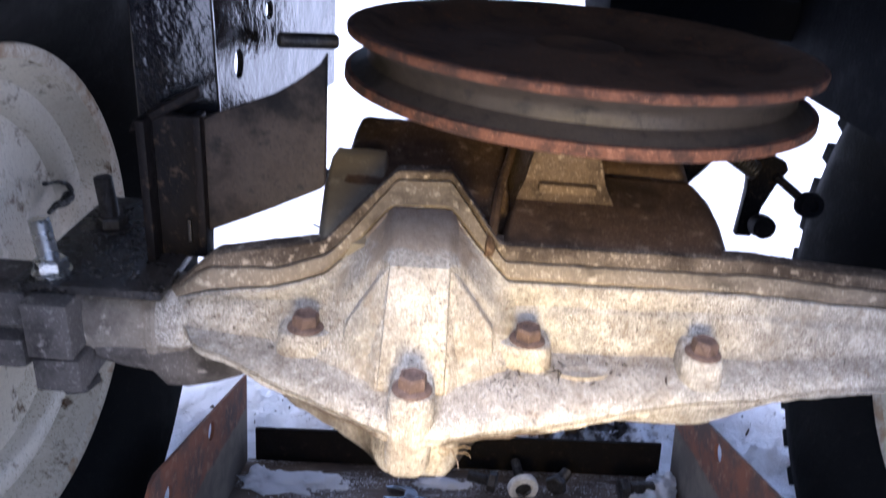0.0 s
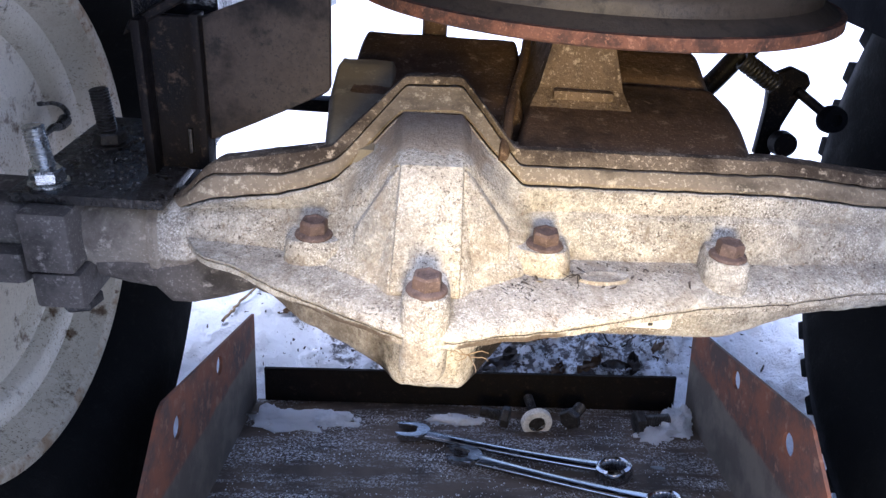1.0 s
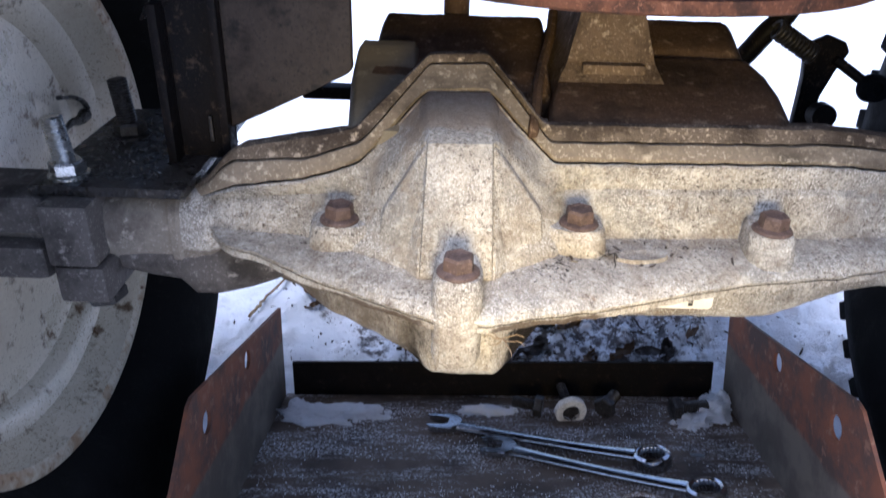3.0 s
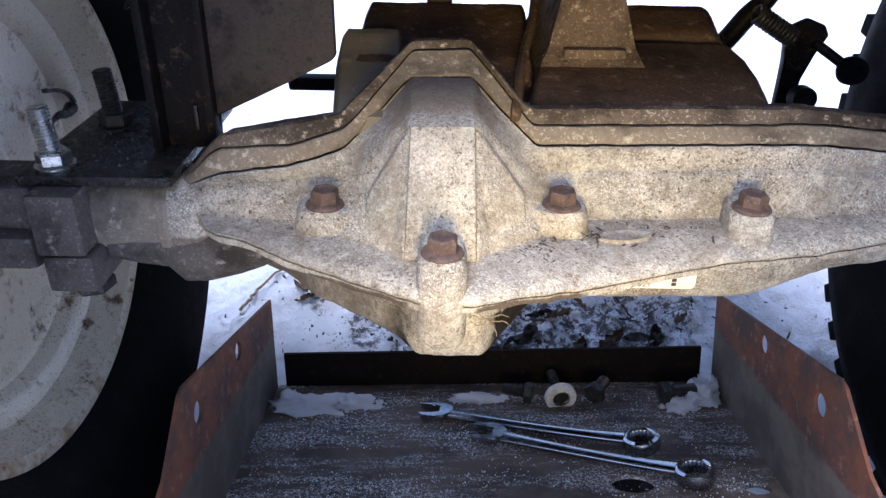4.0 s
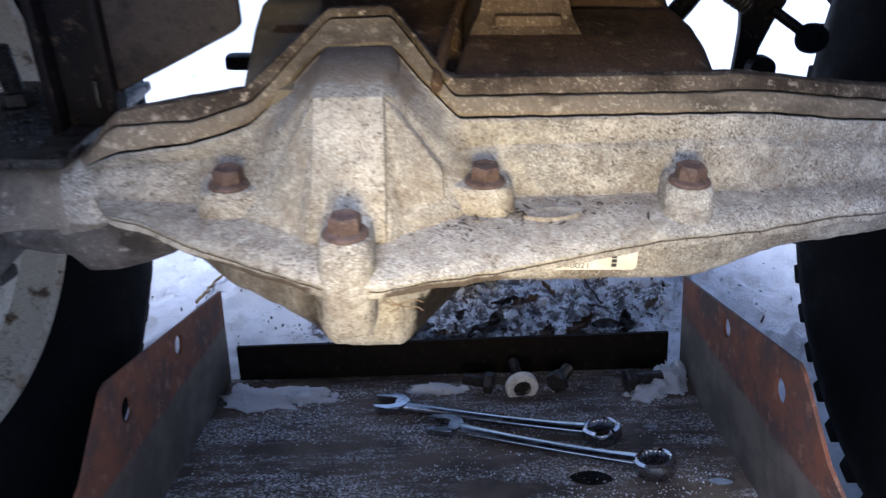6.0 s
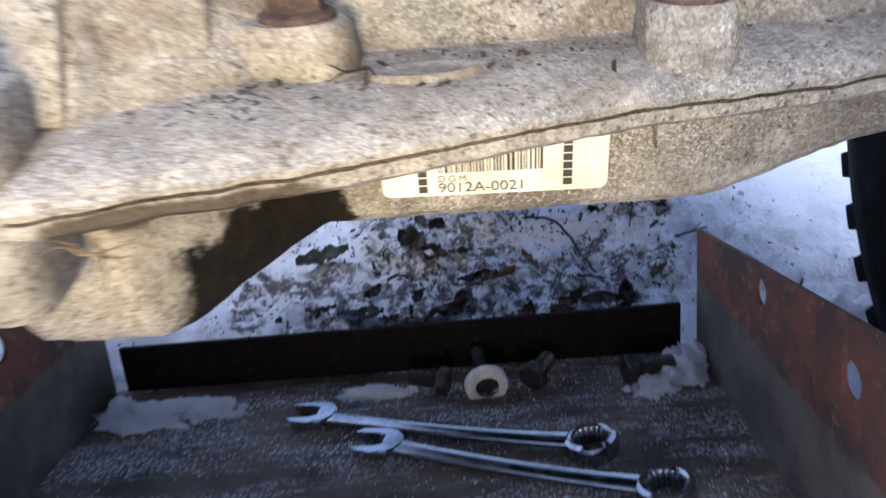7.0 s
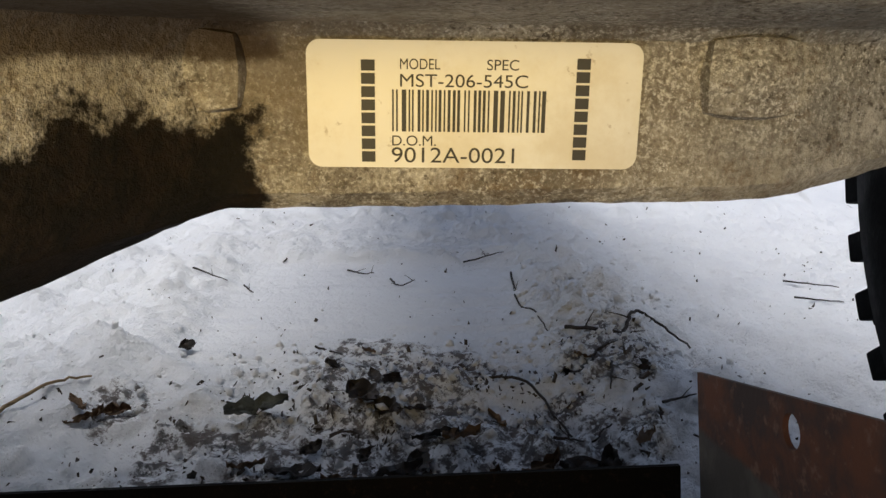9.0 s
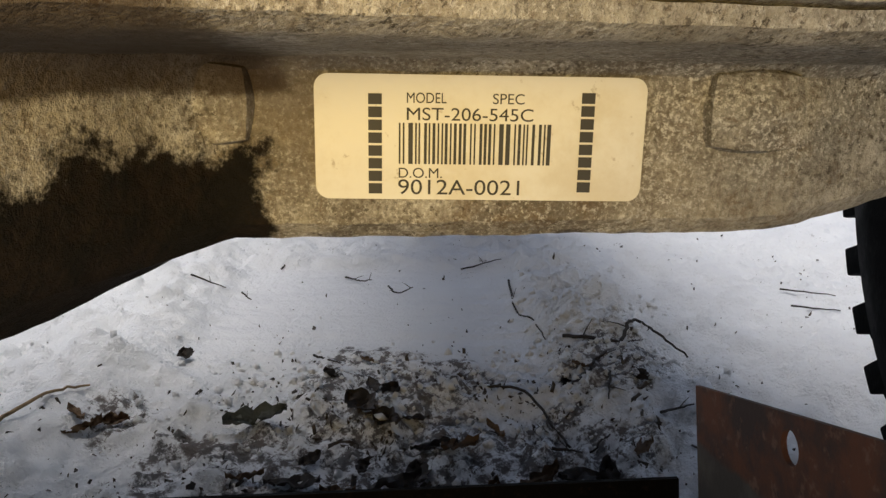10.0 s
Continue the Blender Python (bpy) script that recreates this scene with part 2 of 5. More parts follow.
def tray_steel():
    """Brown mill-scaled steel dusted with frost, in streaks along its length."""
    n = Nodes("frosted_brown_steel", 0.75)
    broad = n.noise(14, 6, 0.6)
    c = n.mix(n.ramp(broad, 0.4, 0.62), (0.135, 0.104, 0.078), (0.056, 0.044, 0.035))
    c = n.mix(n.ramp(n.noise(60, 6, 0.7), 0.52, 0.66, 0.0, 0.7), c, (0.13, 0.10, 0.075))
    streak = n.noise(16, 6, 0.7, (0.45, 2.2, 1.0))
    frost = n.calc("MULTIPLY", n.ramp(streak, 0.44, 0.58), n.ramp(n.noise(430, 4, 0.85), 0.49, 0.58))
    c = n.mix(n.calc("MULTIPLY", frost, 0.85), c, (0.74, 0.74, 0.75))
    n.b.inputs["Specular IOR Level"].default_value = 0.2
    return n.done(c, n.calc("ADD", frost, broad), 0.5, 0.0015)


def wall_steel():
    """Upper half rusted orange, lower half bare grey-brown."""
    n = Nodes("half_rusted_steel", 0.8)
    z = n.calc("SUBTRACT", n.calc("ADD", n.axis("Z"), n.calc("MULTIPLY", n.axis("Y"), 0.2)), n.calc("MULTIPLY", n.axis("X"), 0.038))
    wob = n.calc("MULTIPLY", n.calc("SUBTRACT", n.noise(26, 7, 0.7), 0.5), 0.018)
    up = n.ramp(n.calc("ADD", z, wob), 0.198, 0.203)
    bare = n.mix(n.ramp(n.noise(20, 6, 0.6), 0.4, 0.6), (0.150, 0.120, 0.090), (0.085, 0.067, 0.050))
    rust = n.mix(n.ramp(n.noise(26, 7, 0.65), 0.38, 0.62), (0.195, 0.068, 0.030), (0.075, 0.044, 0.033))
    rust = n.mix(n.ramp(n.noise(90, 5, 0.7), 0.55, 0.66), rust, (0.24, 0.12, 0.07))
    c = n.mix(up, bare, rust)
    grain = n.noise(300, 4, 0.7)
    return n.done(c, grain, 0.4, 0.0008)


def snow():
    """Snow, with earth and leaf litter trodden through it in one broad patch that also carries some shade."""
    n = Nodes("trodden_snow", 0.85)
    n.b.inputs["Subsurface Weight"].default_value = 0.0
    x, y = n.axis("X"), n.axis("Y")
    near = 0.0
    for cx, cy, rx, ry in ((0.07, 0.95, 0.10, 0.10), (0.10, 0.79, 0.22, 0.10), (-0.148, 0.865, 0.035, 0.05), (0.27, 0.96, 0.07, 0.08)):
        dx = n.calc("DIVIDE", n.calc("SUBTRACT", x, cx), rx)
        dy = n.calc("DIVIDE", n.calc("SUBTRACT", y, cy), ry)
        far = n.calc("ADD", n.calc("MULTIPLY", dx, dx), n.calc("MULTIPLY", dy, dy))
        near = n.calc("MAXIMUM", near, n.ramp(far, 0.1, 1.6, 1.0, 0.0))
    # real earth, weighted up to paint in part of the tractor's shade
    patch = n.calc("ADD", n.noise(15, 7, 0.68), n.calc("MULTIPLY", near, 0.30))
    dirt = n.calc("MULTIPLY", n.ramp(patch, 0.64, 0.72), n.ramp(n.noise(70, 7, 0.75), 0.45, 0.55))
    specks = n.calc("MULTIPLY", n.ramp(n.noise(210, 4, 0.7), 0.62, 0.68), n.ramp(patch, 0.50, 0.66))
    earth = n.mix(n.ramp(n.noise(50, 5, 0.7), 0.42, 0.6), (0.060, 0.036, 0.024), (0.020, 0.015, 0.012))
    c = n.mix(n.ramp(n.noise(6, 5, 0.6), 0.3, 0.7), (0.90, 0.92, 0.95), (0.84, 0.86, 0.90))
    c = n.mix(n.calc("MULTIPLY", dirt, 0.88), c, earth)
    c = n.mix(n.calc("MULTIPLY", specks, 0.8), c, (0.075, 0.05, 0.035))
    # earth colour under the tray, which shows through its holes
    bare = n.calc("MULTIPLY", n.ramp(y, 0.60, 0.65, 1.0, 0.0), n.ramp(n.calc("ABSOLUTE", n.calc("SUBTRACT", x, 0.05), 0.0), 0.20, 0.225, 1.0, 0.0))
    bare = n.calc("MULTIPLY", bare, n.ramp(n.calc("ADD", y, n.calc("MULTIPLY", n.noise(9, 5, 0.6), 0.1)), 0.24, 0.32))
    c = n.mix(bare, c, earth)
    bump = n.calc("ADD", n.noise(90, 6, 0.7), n.calc("MULTIPLY", n.noise(400, 3, 0.7), 0.4))
    return n.done(c, bump, 1.0, 0.0075)


TRAYFLOOR, TRAYWALL, SNOW = tray_steel(), wall_steel(), snow()


def clump_snow():
    n = Nodes("clean_snow", 0.85)
    c = n.mix(n.ramp(n.noise(70, 5, 0.7), 0.60, 0.74, 0.0, 0.35), (0.90, 0.91, 0.93), (0.55, 0.51, 0.47))
    return n.done(c, n.noise(300, 6, 0.8), 1.0, 0.004)


CLUMP = clump_snow()


def sticker_paper():
    n = Nodes("aged_sticker_paper", 0.45)
    c = n.mix(n.ramp(n.noise(40, 6, 0.7), 0.45, 0.7), (0.80, 0.77, 0.68), (0.70, 0.64, 0.51))
    c = n.mix(n.ramp(n.noise(230, 4, 0.7), 0.64, 0.72, 0.0, 0.6), c, (0.35, 0.27, 0.16))
    return n.done(c, n.noise(80, 3, 0.5), 0.1, 0.0005)


PAPER = sticker_paper()
INK = Nodes("faded_black_ink", 0.6).done((0.035, 0.032, 0.028))


# ---- mesh helpers ----
def thing(name, label, category, at=(0, 0, 0), group="", kind=""):
    ob = new(name)
    ob.empty_display_size = 0.02
    ob.location = at
    return tagged(ob, label, category, group, kind)


def mesh_of(bm, material, smooth=40.0):
    me = bpy.data.meshes.new("mesh")
    bmesh.ops.recalc_face_normals(bm, faces=bm.faces)
    for f in bm.faces:
        f.smooth = smooth > 0
    if smooth > 0:
        for e in bm.edges:
            if len(e.link_faces) == 2 and e.calc_face_angle(0.0) > radians(smooth):
                e.smooth = False
    bm.to_mesh(me)
    bm.free()
    for m in material if isinstance(material, (list, tuple)) else (material,):
        me.materials.append(m)
    return me


def part(name, bm, material, parent=None, label="", smooth=40.0):
    """One mesh object in world coordinates under a thing or a part."""
    ob = new(name, mesh_of(bm, material, smooth))
    if parent is not None:
        ob.parent = parent
        if parent.parent is None:
            ob.matrix_parent_inverse = Matrix.Translation(-parent.location)
    if label:
        ob["label"] = label
    return ob


def box(bm, x0, x1, y0, y1, z0, z1, bevel=0.0, m=None):
    vs = [bm.verts.new((x, y, z)) for x in (x0, x1) for y in (y0, y1) for z in (z0, z1)]
    fs = [bm.faces.new([vs[i] for i in q]) for q in ((0, 1, 3, 2), (4, 6, 7, 5), (0, 4, 5, 1), (2, 3, 7, 6), (0, 2, 6, 4), (1, 5, 7, 3))]
    out = list(vs)
    if bevel:
        es = {e for f in fs for e in f.edges}
        r = bmesh.ops.bevel(bm, geom=list(es), offset=bevel, segments=2, profile=0.6, affect="EDGES")
        out = list({v for f in r["faces"] for v in f.verts} | {v for v in vs if v.is_valid})
    if m is not None:
        bmesh.ops.transform(bm, matrix=m, verts=out)
    return bm


def basis(a, b):
    """A frame at a whose z axis points to b."""
    d = Vector(b) - Vector(a)
    return Matrix.Translation(a) @ d.to_track_quat("Z", "Y").to_matrix().to_4x4(), d.length


def turned(bm, profile, n=24, m=None, phase=0.0):
    """A lathe shape: profile of (radius, height) turned round z."""
    m = m or Matrix()
    rings = []
    for r, h in profile:
        if r < 1e-6:
            rings.append([bm.verts.new(m @ Vector((0, 0, h)))])
        else:
            rings.append([bm.verts.new(m @ Vector((r * math.cos(phase + 2 * math.pi * i / n), r * math.sin(phase + 2 * math.pi * i / n), h))) for i in range(n)])
    for a, b in zip(rings, rings[1:]):
        for i in range(n):
            j = (i + 1) % n
            if len(a) == 1 and len(b) == 1:
                continue
            if len(a) == 1:
                bm.faces.new((a[0], b[i], b[j]))
            elif len(b) == 1:
                bm.faces.new((a[i], a[j], b[0]))
            else:
                bm.faces.new((a[i], a[j], b[j], b[i]))
    return bm


def rod(bm, a, b, r, r2=None, n=14, round_end=0.25):
    m, d = basis(a, b)
    r2 = r if r2 is None else r2
    k = min(r, r2) * round_end
    return turned(bm, [(0, 0), (r - k, 0), (r, k), (r2, d - k), (r2 - k, d), (0, d)], n, m)


def hexagon(bm, a, b, r, chamfer=0.12, n=6, phase=0.3):
    m, d = basis(a, b)
    c = r * chamfer
    return turned(bm, [(0, 0), (r - c, 0), (r, c), (r, d - c), (r - c, d), (0, d)], n, m, phase)


def threaded(bm, a, b, r, pitch=0.0016, n=14):
    m, d = basis(a, b)
    k = max(int(d / pitch), 2)
    prof = [(0, 0)]
    for i in range(k):
        prof += [(r * 0.86, d * i / k), (r, d * (i + 0.5) / k)]
    prof += [(r * 0.8, d), (0, d)]
    return turned(bm, prof, n, m)


def sheet(bm, rows, closed=False):
    """A surface through rows of points."""
    vs = [[bm.verts.new(p) for p in row] for row in rows]
    for a, b in zip(vs, vs[1:]):
        for i in range(len(a) - (0 if closed else 1)):
            j = (i + 1) % len(a)
            bm.faces.new((a[i], a[j], b[j], b[i]))
    return vs


def plate(bm, outer, holes, thick, m):
    """A flat plate from an outline with real holes (cx, cy, rx, ry), in the xy plane of m, from z 0 to thick."""
    loops = [outer] + [[(cx + rx * math.cos(-2 * math.pi * i / 20), cy + ry * math.sin(-2 * math.pi * i / 20)) for i in range(20)] for cx, cy, rx, ry in holes]
    made = []
    for z in (0.0, thick):
        edges, rings = [], []
        for loop in loops:
            vs = [bm.verts.new(m @ Vector((x, y, z))) for x, y in loop]
            edges += [bm.edges.new((vs[i], vs[(i + 1) % len(vs)])) for i in range(len(vs))]
            rings.append(vs)
        bmesh.ops.triangle_fill(bm, use_beauty=True, edges=edges)
        made.append(rings)
    for a, b in zip(*made):
        for i in range(len(a)):
            j = (i + 1) % len(a)
            bm.faces.new((a[i], a[j], b[j], b[i]))
    return bm


def tube(bm, points, r, n=8, taper=1.0):
    """A bent round bar through points."""
    pts = [Vector(p) for p in points]
    rings = []
    for i, p in enumerate(pts):
        d = (pts[min(i + 1, len(pts) - 1)] - pts[max(i - 1, 0)]).normalized()
        q = d.to_track_quat("Z", "Y").to_matrix()
        k = r * (1 + (taper - 1) * i / max(len(pts) - 1, 1))
        rings.append([bm.verts.new(p + q @ Vector((k * math.cos(2 * math.pi * j / n), k * math.sin(2 * math.pi * j / n), 0))) for j in range(n)])
    for a, b in zip(rings, rings[1:]):
        for j in range(n):
            bm.faces.new((a[j], a[(j + 1) % n], b[(j + 1) % n], b[j]))
    bm.faces.new(rings[0][::-1])
    bm.faces.new(rings[-1])
    return bm


def smooth_line(points, steps=6):
    """A Catmull-Rom line through points."""
    p = [Vector(q) for q in points]
    p = [p[0] * 2 - p[1]] + p + [p[-1] * 2 - p[-2]]
    out = []
    for i in range(1, len(p) - 2):
        a, b, c, d = p[i - 1:i + 3]
        for k in range(steps):
            t = k / steps
            out.append(0.5 * (2 * b + (c - a) * t + (2 * a - 5 * b + 4 * c - d) * t * t + (3 * b - a - 3 * c + d) * t ** 3))
    return out + [p[-2]]


def curve_of(knots, soften=0.0025):
    """x, then values: a softened broken line as a function of x."""
    ks = np.array(knots, float)
    fine = np.arange(ks[0, 0] - 0.02, ks[-1, 0] + 0.02, 0.0005)
    w = np.exp(-0.5 * (np.arange(-20, 21) * 0.0005 / soften) ** 2)
    w /= w.sum()
    cols = [np.convolve(np.pad(np.interp(fine, ks[:, 0], ks[:, k]), 20, mode="edge"), w, "valid") for k in range(1, ks.shape[1])]
    return lambda x: tuple(float(np.interp(x, fine, c)) for c in cols)


# ---- ground ----
def graded(lo, hi, fine_lo, fine_hi, step):
    mid = list(np.arange(fine_lo, fine_hi + 1e-6, step))
    out, d, v = [], step, fine_hi
    while v < hi:
        d *= 1.35
        v += d
        out.append(min(v, hi))
    back, d, v = [], step, fine_lo
    while v > lo:
        d *= 1.35
        v -= d
        back.append(max(v, lo))
    return back[::-1] + mid + out


def step(v, soft):
    return 1.0 / (1.0 + math.exp(min(40.0, max(-40.0, -v / soft))))


def ground_height(x, y):
    v = Vector((x, y, 0))
    far = min(1.0, max(0.0, (y - 0.62) / 0.15))
    h = 0.005 * noise.noise(v * 4) + 0.0110 * noise.fractal(v * 13, 0.5, 2.1, 5) + 0.0036 * noise.fractal(v * 48, 0.6, 2.0, 2)
    lumps = 0.021 * max(0.0, noise.fractal(v * 17 + Vector((3, 1, 7)), 0.5, 2.2, 4)) * max(0.0, 0.6 + noise.noise(v * 3.1))
    # a dragged smooth strip with raised edges, ending in a step
    inside = step(0.185 - abs(x - 0.045), 0.006) * step(y - 0.99, 0.03) * step(1.345 - y, 0.006)
    flat = 0.0042 * noise.noise(Vector((x * 2, y * 60, 0))) + 0.0014 * noise.noise(v * 40) - 0.010
    h = (h + lumps) * (1 - inside) + flat * inside
    bank = math.exp(-((x - 0.30) / 0.07) ** 2) * 0.018 * (1 if y > 0.9 else max(0, (y - 0.8) / 0.1)) + math.exp(-((x + 0.20) / 0.05) ** 2) * 0.012
    h += bank * (1 + 0.6 * noise.noise(v * 12))
    return (h - 0.004) * (0.25 + 0.75 * far) - 0.02 * (1 - far)


def build_ground():
    xs, ys = graded(-80, 80, -0.50, 0.90, 0.0052), graded(-40, 120, 0.64, 1.65, 0.0052)
    verts = [(x, y, ground_height(x, y) if abs(x) < 6 and abs(y) < 8 else 0.0) for y in ys for x in xs]
    w = len(xs)
    faces = [(j * w + i, j * w + i + 1, (j + 1) * w + i + 1, (j + 1) * w + i) for j in range(len(ys) - 1) for i in range(w - 1)]
    me = bpy.data.meshes.new("ground")
    me.from_pydata(verts, [], faces)
    me.shade_smooth()
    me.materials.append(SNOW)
    tagged(new("ground", me), "trodden white snow with earth and leaf litter showing through", "snow", kind="structure")


build_ground()


# ---- transaxle ----
# front edges of the housing at its heights: x, y, z
PART = curve_of([(-.1426, .4464, .305), (-.1263, .4362, .305), (-.1161, .4179, .305), (-.0924, .4099, .3038), (-.0711, .3976, .301), (-.0428, .3863, .2978), (-.0164, .372, .2975), (-.0057, .3667, .2975), (.0187, .3656, .2975), (.0314, .3709, .2975), (.0717, .3826, .2975), (.1121, .3985, .2975), (.1471, .4102, .2975), (.1896, .4187, .2975), (.2331, .4336, .2975), (.3817, .458, .2975)])
LOW = curve_of([(-.16, .474, .268), (-.12, .472, .262), (-.09, .462, .256), (-.067, .441, .252), (-.04, .424, .2512), (-.02, .408, .251), (-.009, .394, .250), (.022, .393, .250), (.030, .405, .249), (.048, .439, .248), (.057, .450, .249), (.175, .450, .252), (.226, .466, .262), (.351, .482, .275)], 0.0012)
BASE = curve_of([(-.16, .440), (-.076, .428), (-.054, .4165), (-.021, .398), (-.016, .390), (.020, .390), (.025, .398), (.050, .4145), (.060, .435), (.19, .444), (.24, .452), (.36, .470)], 0.0006)
MID = curve_of([(-.16, .440, .318), (-.055, .438, .325), (-.044, .434, .329), (-.0185, .430, .357), (-.0135, .422, .361), (.0175, .423, .362), (.0225, .430, .357), (.046, .434, .330), (.056, .445, .328), (.19, .450, .331), (.24, .458, .325), (.36, .474, .318)], 0.0006)
CREST = curve_of([(-.16, .438, .324), (-.115, .437, .328), (-.076, .440, .332), (-.049, .447, .339), (-.042, .456, .344), (-.020, .481, .363), (-.017, .484, .365), (.017, .485, .366), (.032, .468, .354), (.050, .451, .341), (.194, .453, .343), (.24, .461, .337), (.36, .478, .326)], 0.0012)
RAIL = curve_of([(-.16, .441, .333), (-.108, .441, .340), (-.076, .443, .341), (-.049, .452, .347), (-.038, .466, .356), (-.016, .499, .376), (.016, .501, .377), (.048, .456, .349), (.194, .459, .351), (.24, .466, .345), (.36, .484, .333)], 0.0012)
TOP = curve_of([(-.16, .447, .337), (-.106, .446, .345), (-.052, .457, .352), (-.016, .503, .380), (.016, .504, .381), (.045, .462, .356), (.194, .465, .357), (.24, .472, .350), (.36, .49, .338)], 0.0012)


def rough_cast(p, amount=0.0006):
    v = Vector(p)
    return v + Vector((0, 1, 0.6)) * amount * (noise.noise(v * 90) + 0.6 * noise.noise(v * 240))


def between(a, b, k):
    return [tuple(Vector(p).lerp(Vector(q), t) for p, q in zip(a, b)) for t in np.linspace(0, 1, k + 2)[1:-1]]


def lofted(bm, rows, fill):
    """rows: lists of points; fill: how many rows to put between each pair."""
    out = [rows[0]]
    for a, b, k in zip(rows, rows[1:], fill):
        out += between(a, b, k) + [b]
    sheet(bm, [[rough_cast(p) for p in r] for r in out])


def build_transaxle():
    t = thing("transaxle", "dusty cream-grey cast aluminium tractor transaxle with rusty bolts", "transaxle", (0.08, 0.46, 0.25))
    xs = list(np.arange(-0.140, 0.352, 0.002))

    def row(fn):
        out = []
        for x in xs:
            p = Vector(fn(x))
            k = min(1.0, max(0.0, (-0.108 - x) / 0.032))
            if k:
                c = Vector((x, 0.457, 0.300))
                d = p - c
                p = p.lerp(c + d.normalized() * min(d.length, 0.0215), k * k * (3 - 2 * k))
            out.append(p)
        return out

    def shelf(x, f, lift):
        """A point on the ledge: f of the way from the parting line to the wall."""
        d = max(BASE(x)[0] - PART(x)[0], 0.006)
        return x, PART(x)[0] + d * f, PART(x)[1] + (0.3076 - PART(x)[1]) * lift

    def wall(x):
        return max(BASE(x)[0], PART(x)[0] + 0.006)

    def sag(x):
        return 0.012 * min(1.0, max(0.0, (x + 0.06) / 0.045), max(0.0, (0.055 - x) / 0.03)) if -0.06 < x < 0.055 else 0.0
    # lower half: bottom, label wall, underside of the flange, lower lip
    bm = bmesh.new()
    lofted(bm, [
        row(lambda x: (x, 0.62, 0.262)),
        row(lambda x: (x, LOW(x)[0] + 0.05, LOW(x)[1] - sag(x))),
        row(lambda x: (x, LOW(x)[0] + 0.022, LOW(x)[1] - sag(x) * 0.9)),
        row(lambda x: (x, LOW(x)[0] + 0.004, LOW(x)[1] - sag(x) * 0.15)),
        row(lambda x: (x, LOW(x)[0], LOW(x)[1] + 0.004)),
        row(lambda x: (x, LOW(x)[0], 0.2850)),
        row(lambda x: (x, LOW(x)[0] - 0.003, 0.2878)),
        row(lambda x: (x, PART(x)[0] + 0.014, PART(x)[1] - 0.0075)),
        row(lambda x: (x, PART(x)[0] + 0.005, PART(x)[1] - 0.0062)),
        row(lambda x: (x, PART(x)[0] + 0.0015, PART(x)[1] - 0.0040)),
        row(lambda x: (x, PART(x)[0] + 0.0012, PART(x)[1] - 0.0008)),
        row(lambda x: (x, PART(x)[0] + 0.009, PART(x)[1] - 0.0006)),
    ], [2, 3, 2, 1, 8, 1, 4, 1, 0, 0, 0])
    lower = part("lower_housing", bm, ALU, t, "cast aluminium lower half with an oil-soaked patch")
    # upper half: lip, ledge, wall and crest
    bm = bmesh.new()
    lofted(bm, [
        row(lambda x: (x, PART(x)[0] + 0.0085, PART(x)[1] - 0.0014)),
        row(lambda x: (x, PART(x)[0] + 0.0006, PART(x)[1] + 0.0004)),
        row(lambda x: (x, PART(x)[0], PART(x)[1] + 0.0020)),
        row(lambda x: shelf(x, 0.08, 0.46)),
        row(lambda x: shelf(x, 0.24, 0.66)),
        row(lambda x: shelf(x, 0.58, 0.84)),
        row(lambda x: shelf(x, 0.84, 0.93)),
        row(lambda x: (x, wall(x) - 0.0008, 0.3076)),
        row(lambda x: (x, wall(x) + 0.001, 0.3100)),
        row(lambda x: (x, MID(x)[0], MID(x)[1] - 0.002)),
        row(lambda x: (x, MID(x)[0] + 0.003, MID(x)[1] + 0.0005)),
        row(lambda x: (x, CREST(x)[0] - 0.0012, CREST(x)[1] - 0.001)),
        row(lambda x: (x, CREST(x)[0], CREST(x)[1])),
        row(lambda x: (x, CREST(x)[0] + 0.006, CREST(x)[1] - 0.001)),
    ], [0, 0, 0, 1, 2, 2, 1, 0, 8, 0, 4, 0, 0])
    part("upper_housing", bm, ALU, t, "cream dusty cast aluminium upper half with grit on its ledge", 24)
    # gasket flange above the crest
    bm = bmesh.new()
    lofted(bm, [
        row(lambda x: (x, CREST(x)[0] + 0.006, CREST(x)[1] + 0.0008)),
        row(lambda x: (x, CREST(x)[0] + 0.0008, CREST(x)[1] + 0.0012)),
        row(lambda x: (x, CREST(x)[0] + 0.0004, CREST(x)[1] + 0.003)),
        row(lambda x: (x, RAIL(x)[0] - 0.001, RAIL(x)[1])),
        row(lambda x: (x, RAIL(x)[0], RAIL(x)[1] + 0.0008)),
        row(lambda x: (x, RAIL(x)[0] + 0.006, RAIL(x)[1] + 0.0004)),
    ], [0, 0, 2, 0, 0])
    part("gasket_flange", bm, LEDGE, t, "tan dusty bolted flange")
    bm = bmesh.new()
    lofted(bm, [
        row(lambda x: (x, RAIL(x)[0] + 0.006, RAIL(x)[1] + 0.0006)),
        row(lambda x: (x, RAIL(x)[0] + 0.0016, RAIL(x)[1] + 0.0018)),
        row(lambda x: (x, TOP(x)[0] - 0.0010, TOP(x)[1] + 0.0006)),
        row(lambda x: (x, TOP(x)[0], TOP(x)[1] + 0.0016)),
        row(lambda x: (x, TOP(x)[0] + 0.005, TOP(x)[1] + 0.0018)),
        row(lambda x: (x, TOP(x)[0] + 0.0065, TOP(x)[1] - 0.0015)),
        row(lambda x: (x, TOP(x)[0] + 0.022, TOP(x)[1] - 0.002)),
        row(lambda x: (x, TOP(x)[0] + 0.032, 0.300)),
    ], [0, 2, 0, 1, 0, 2, 2])
    part("cover_rim", bm, RIMGRIT, t, "dark gritty rim of the gearbox cover")
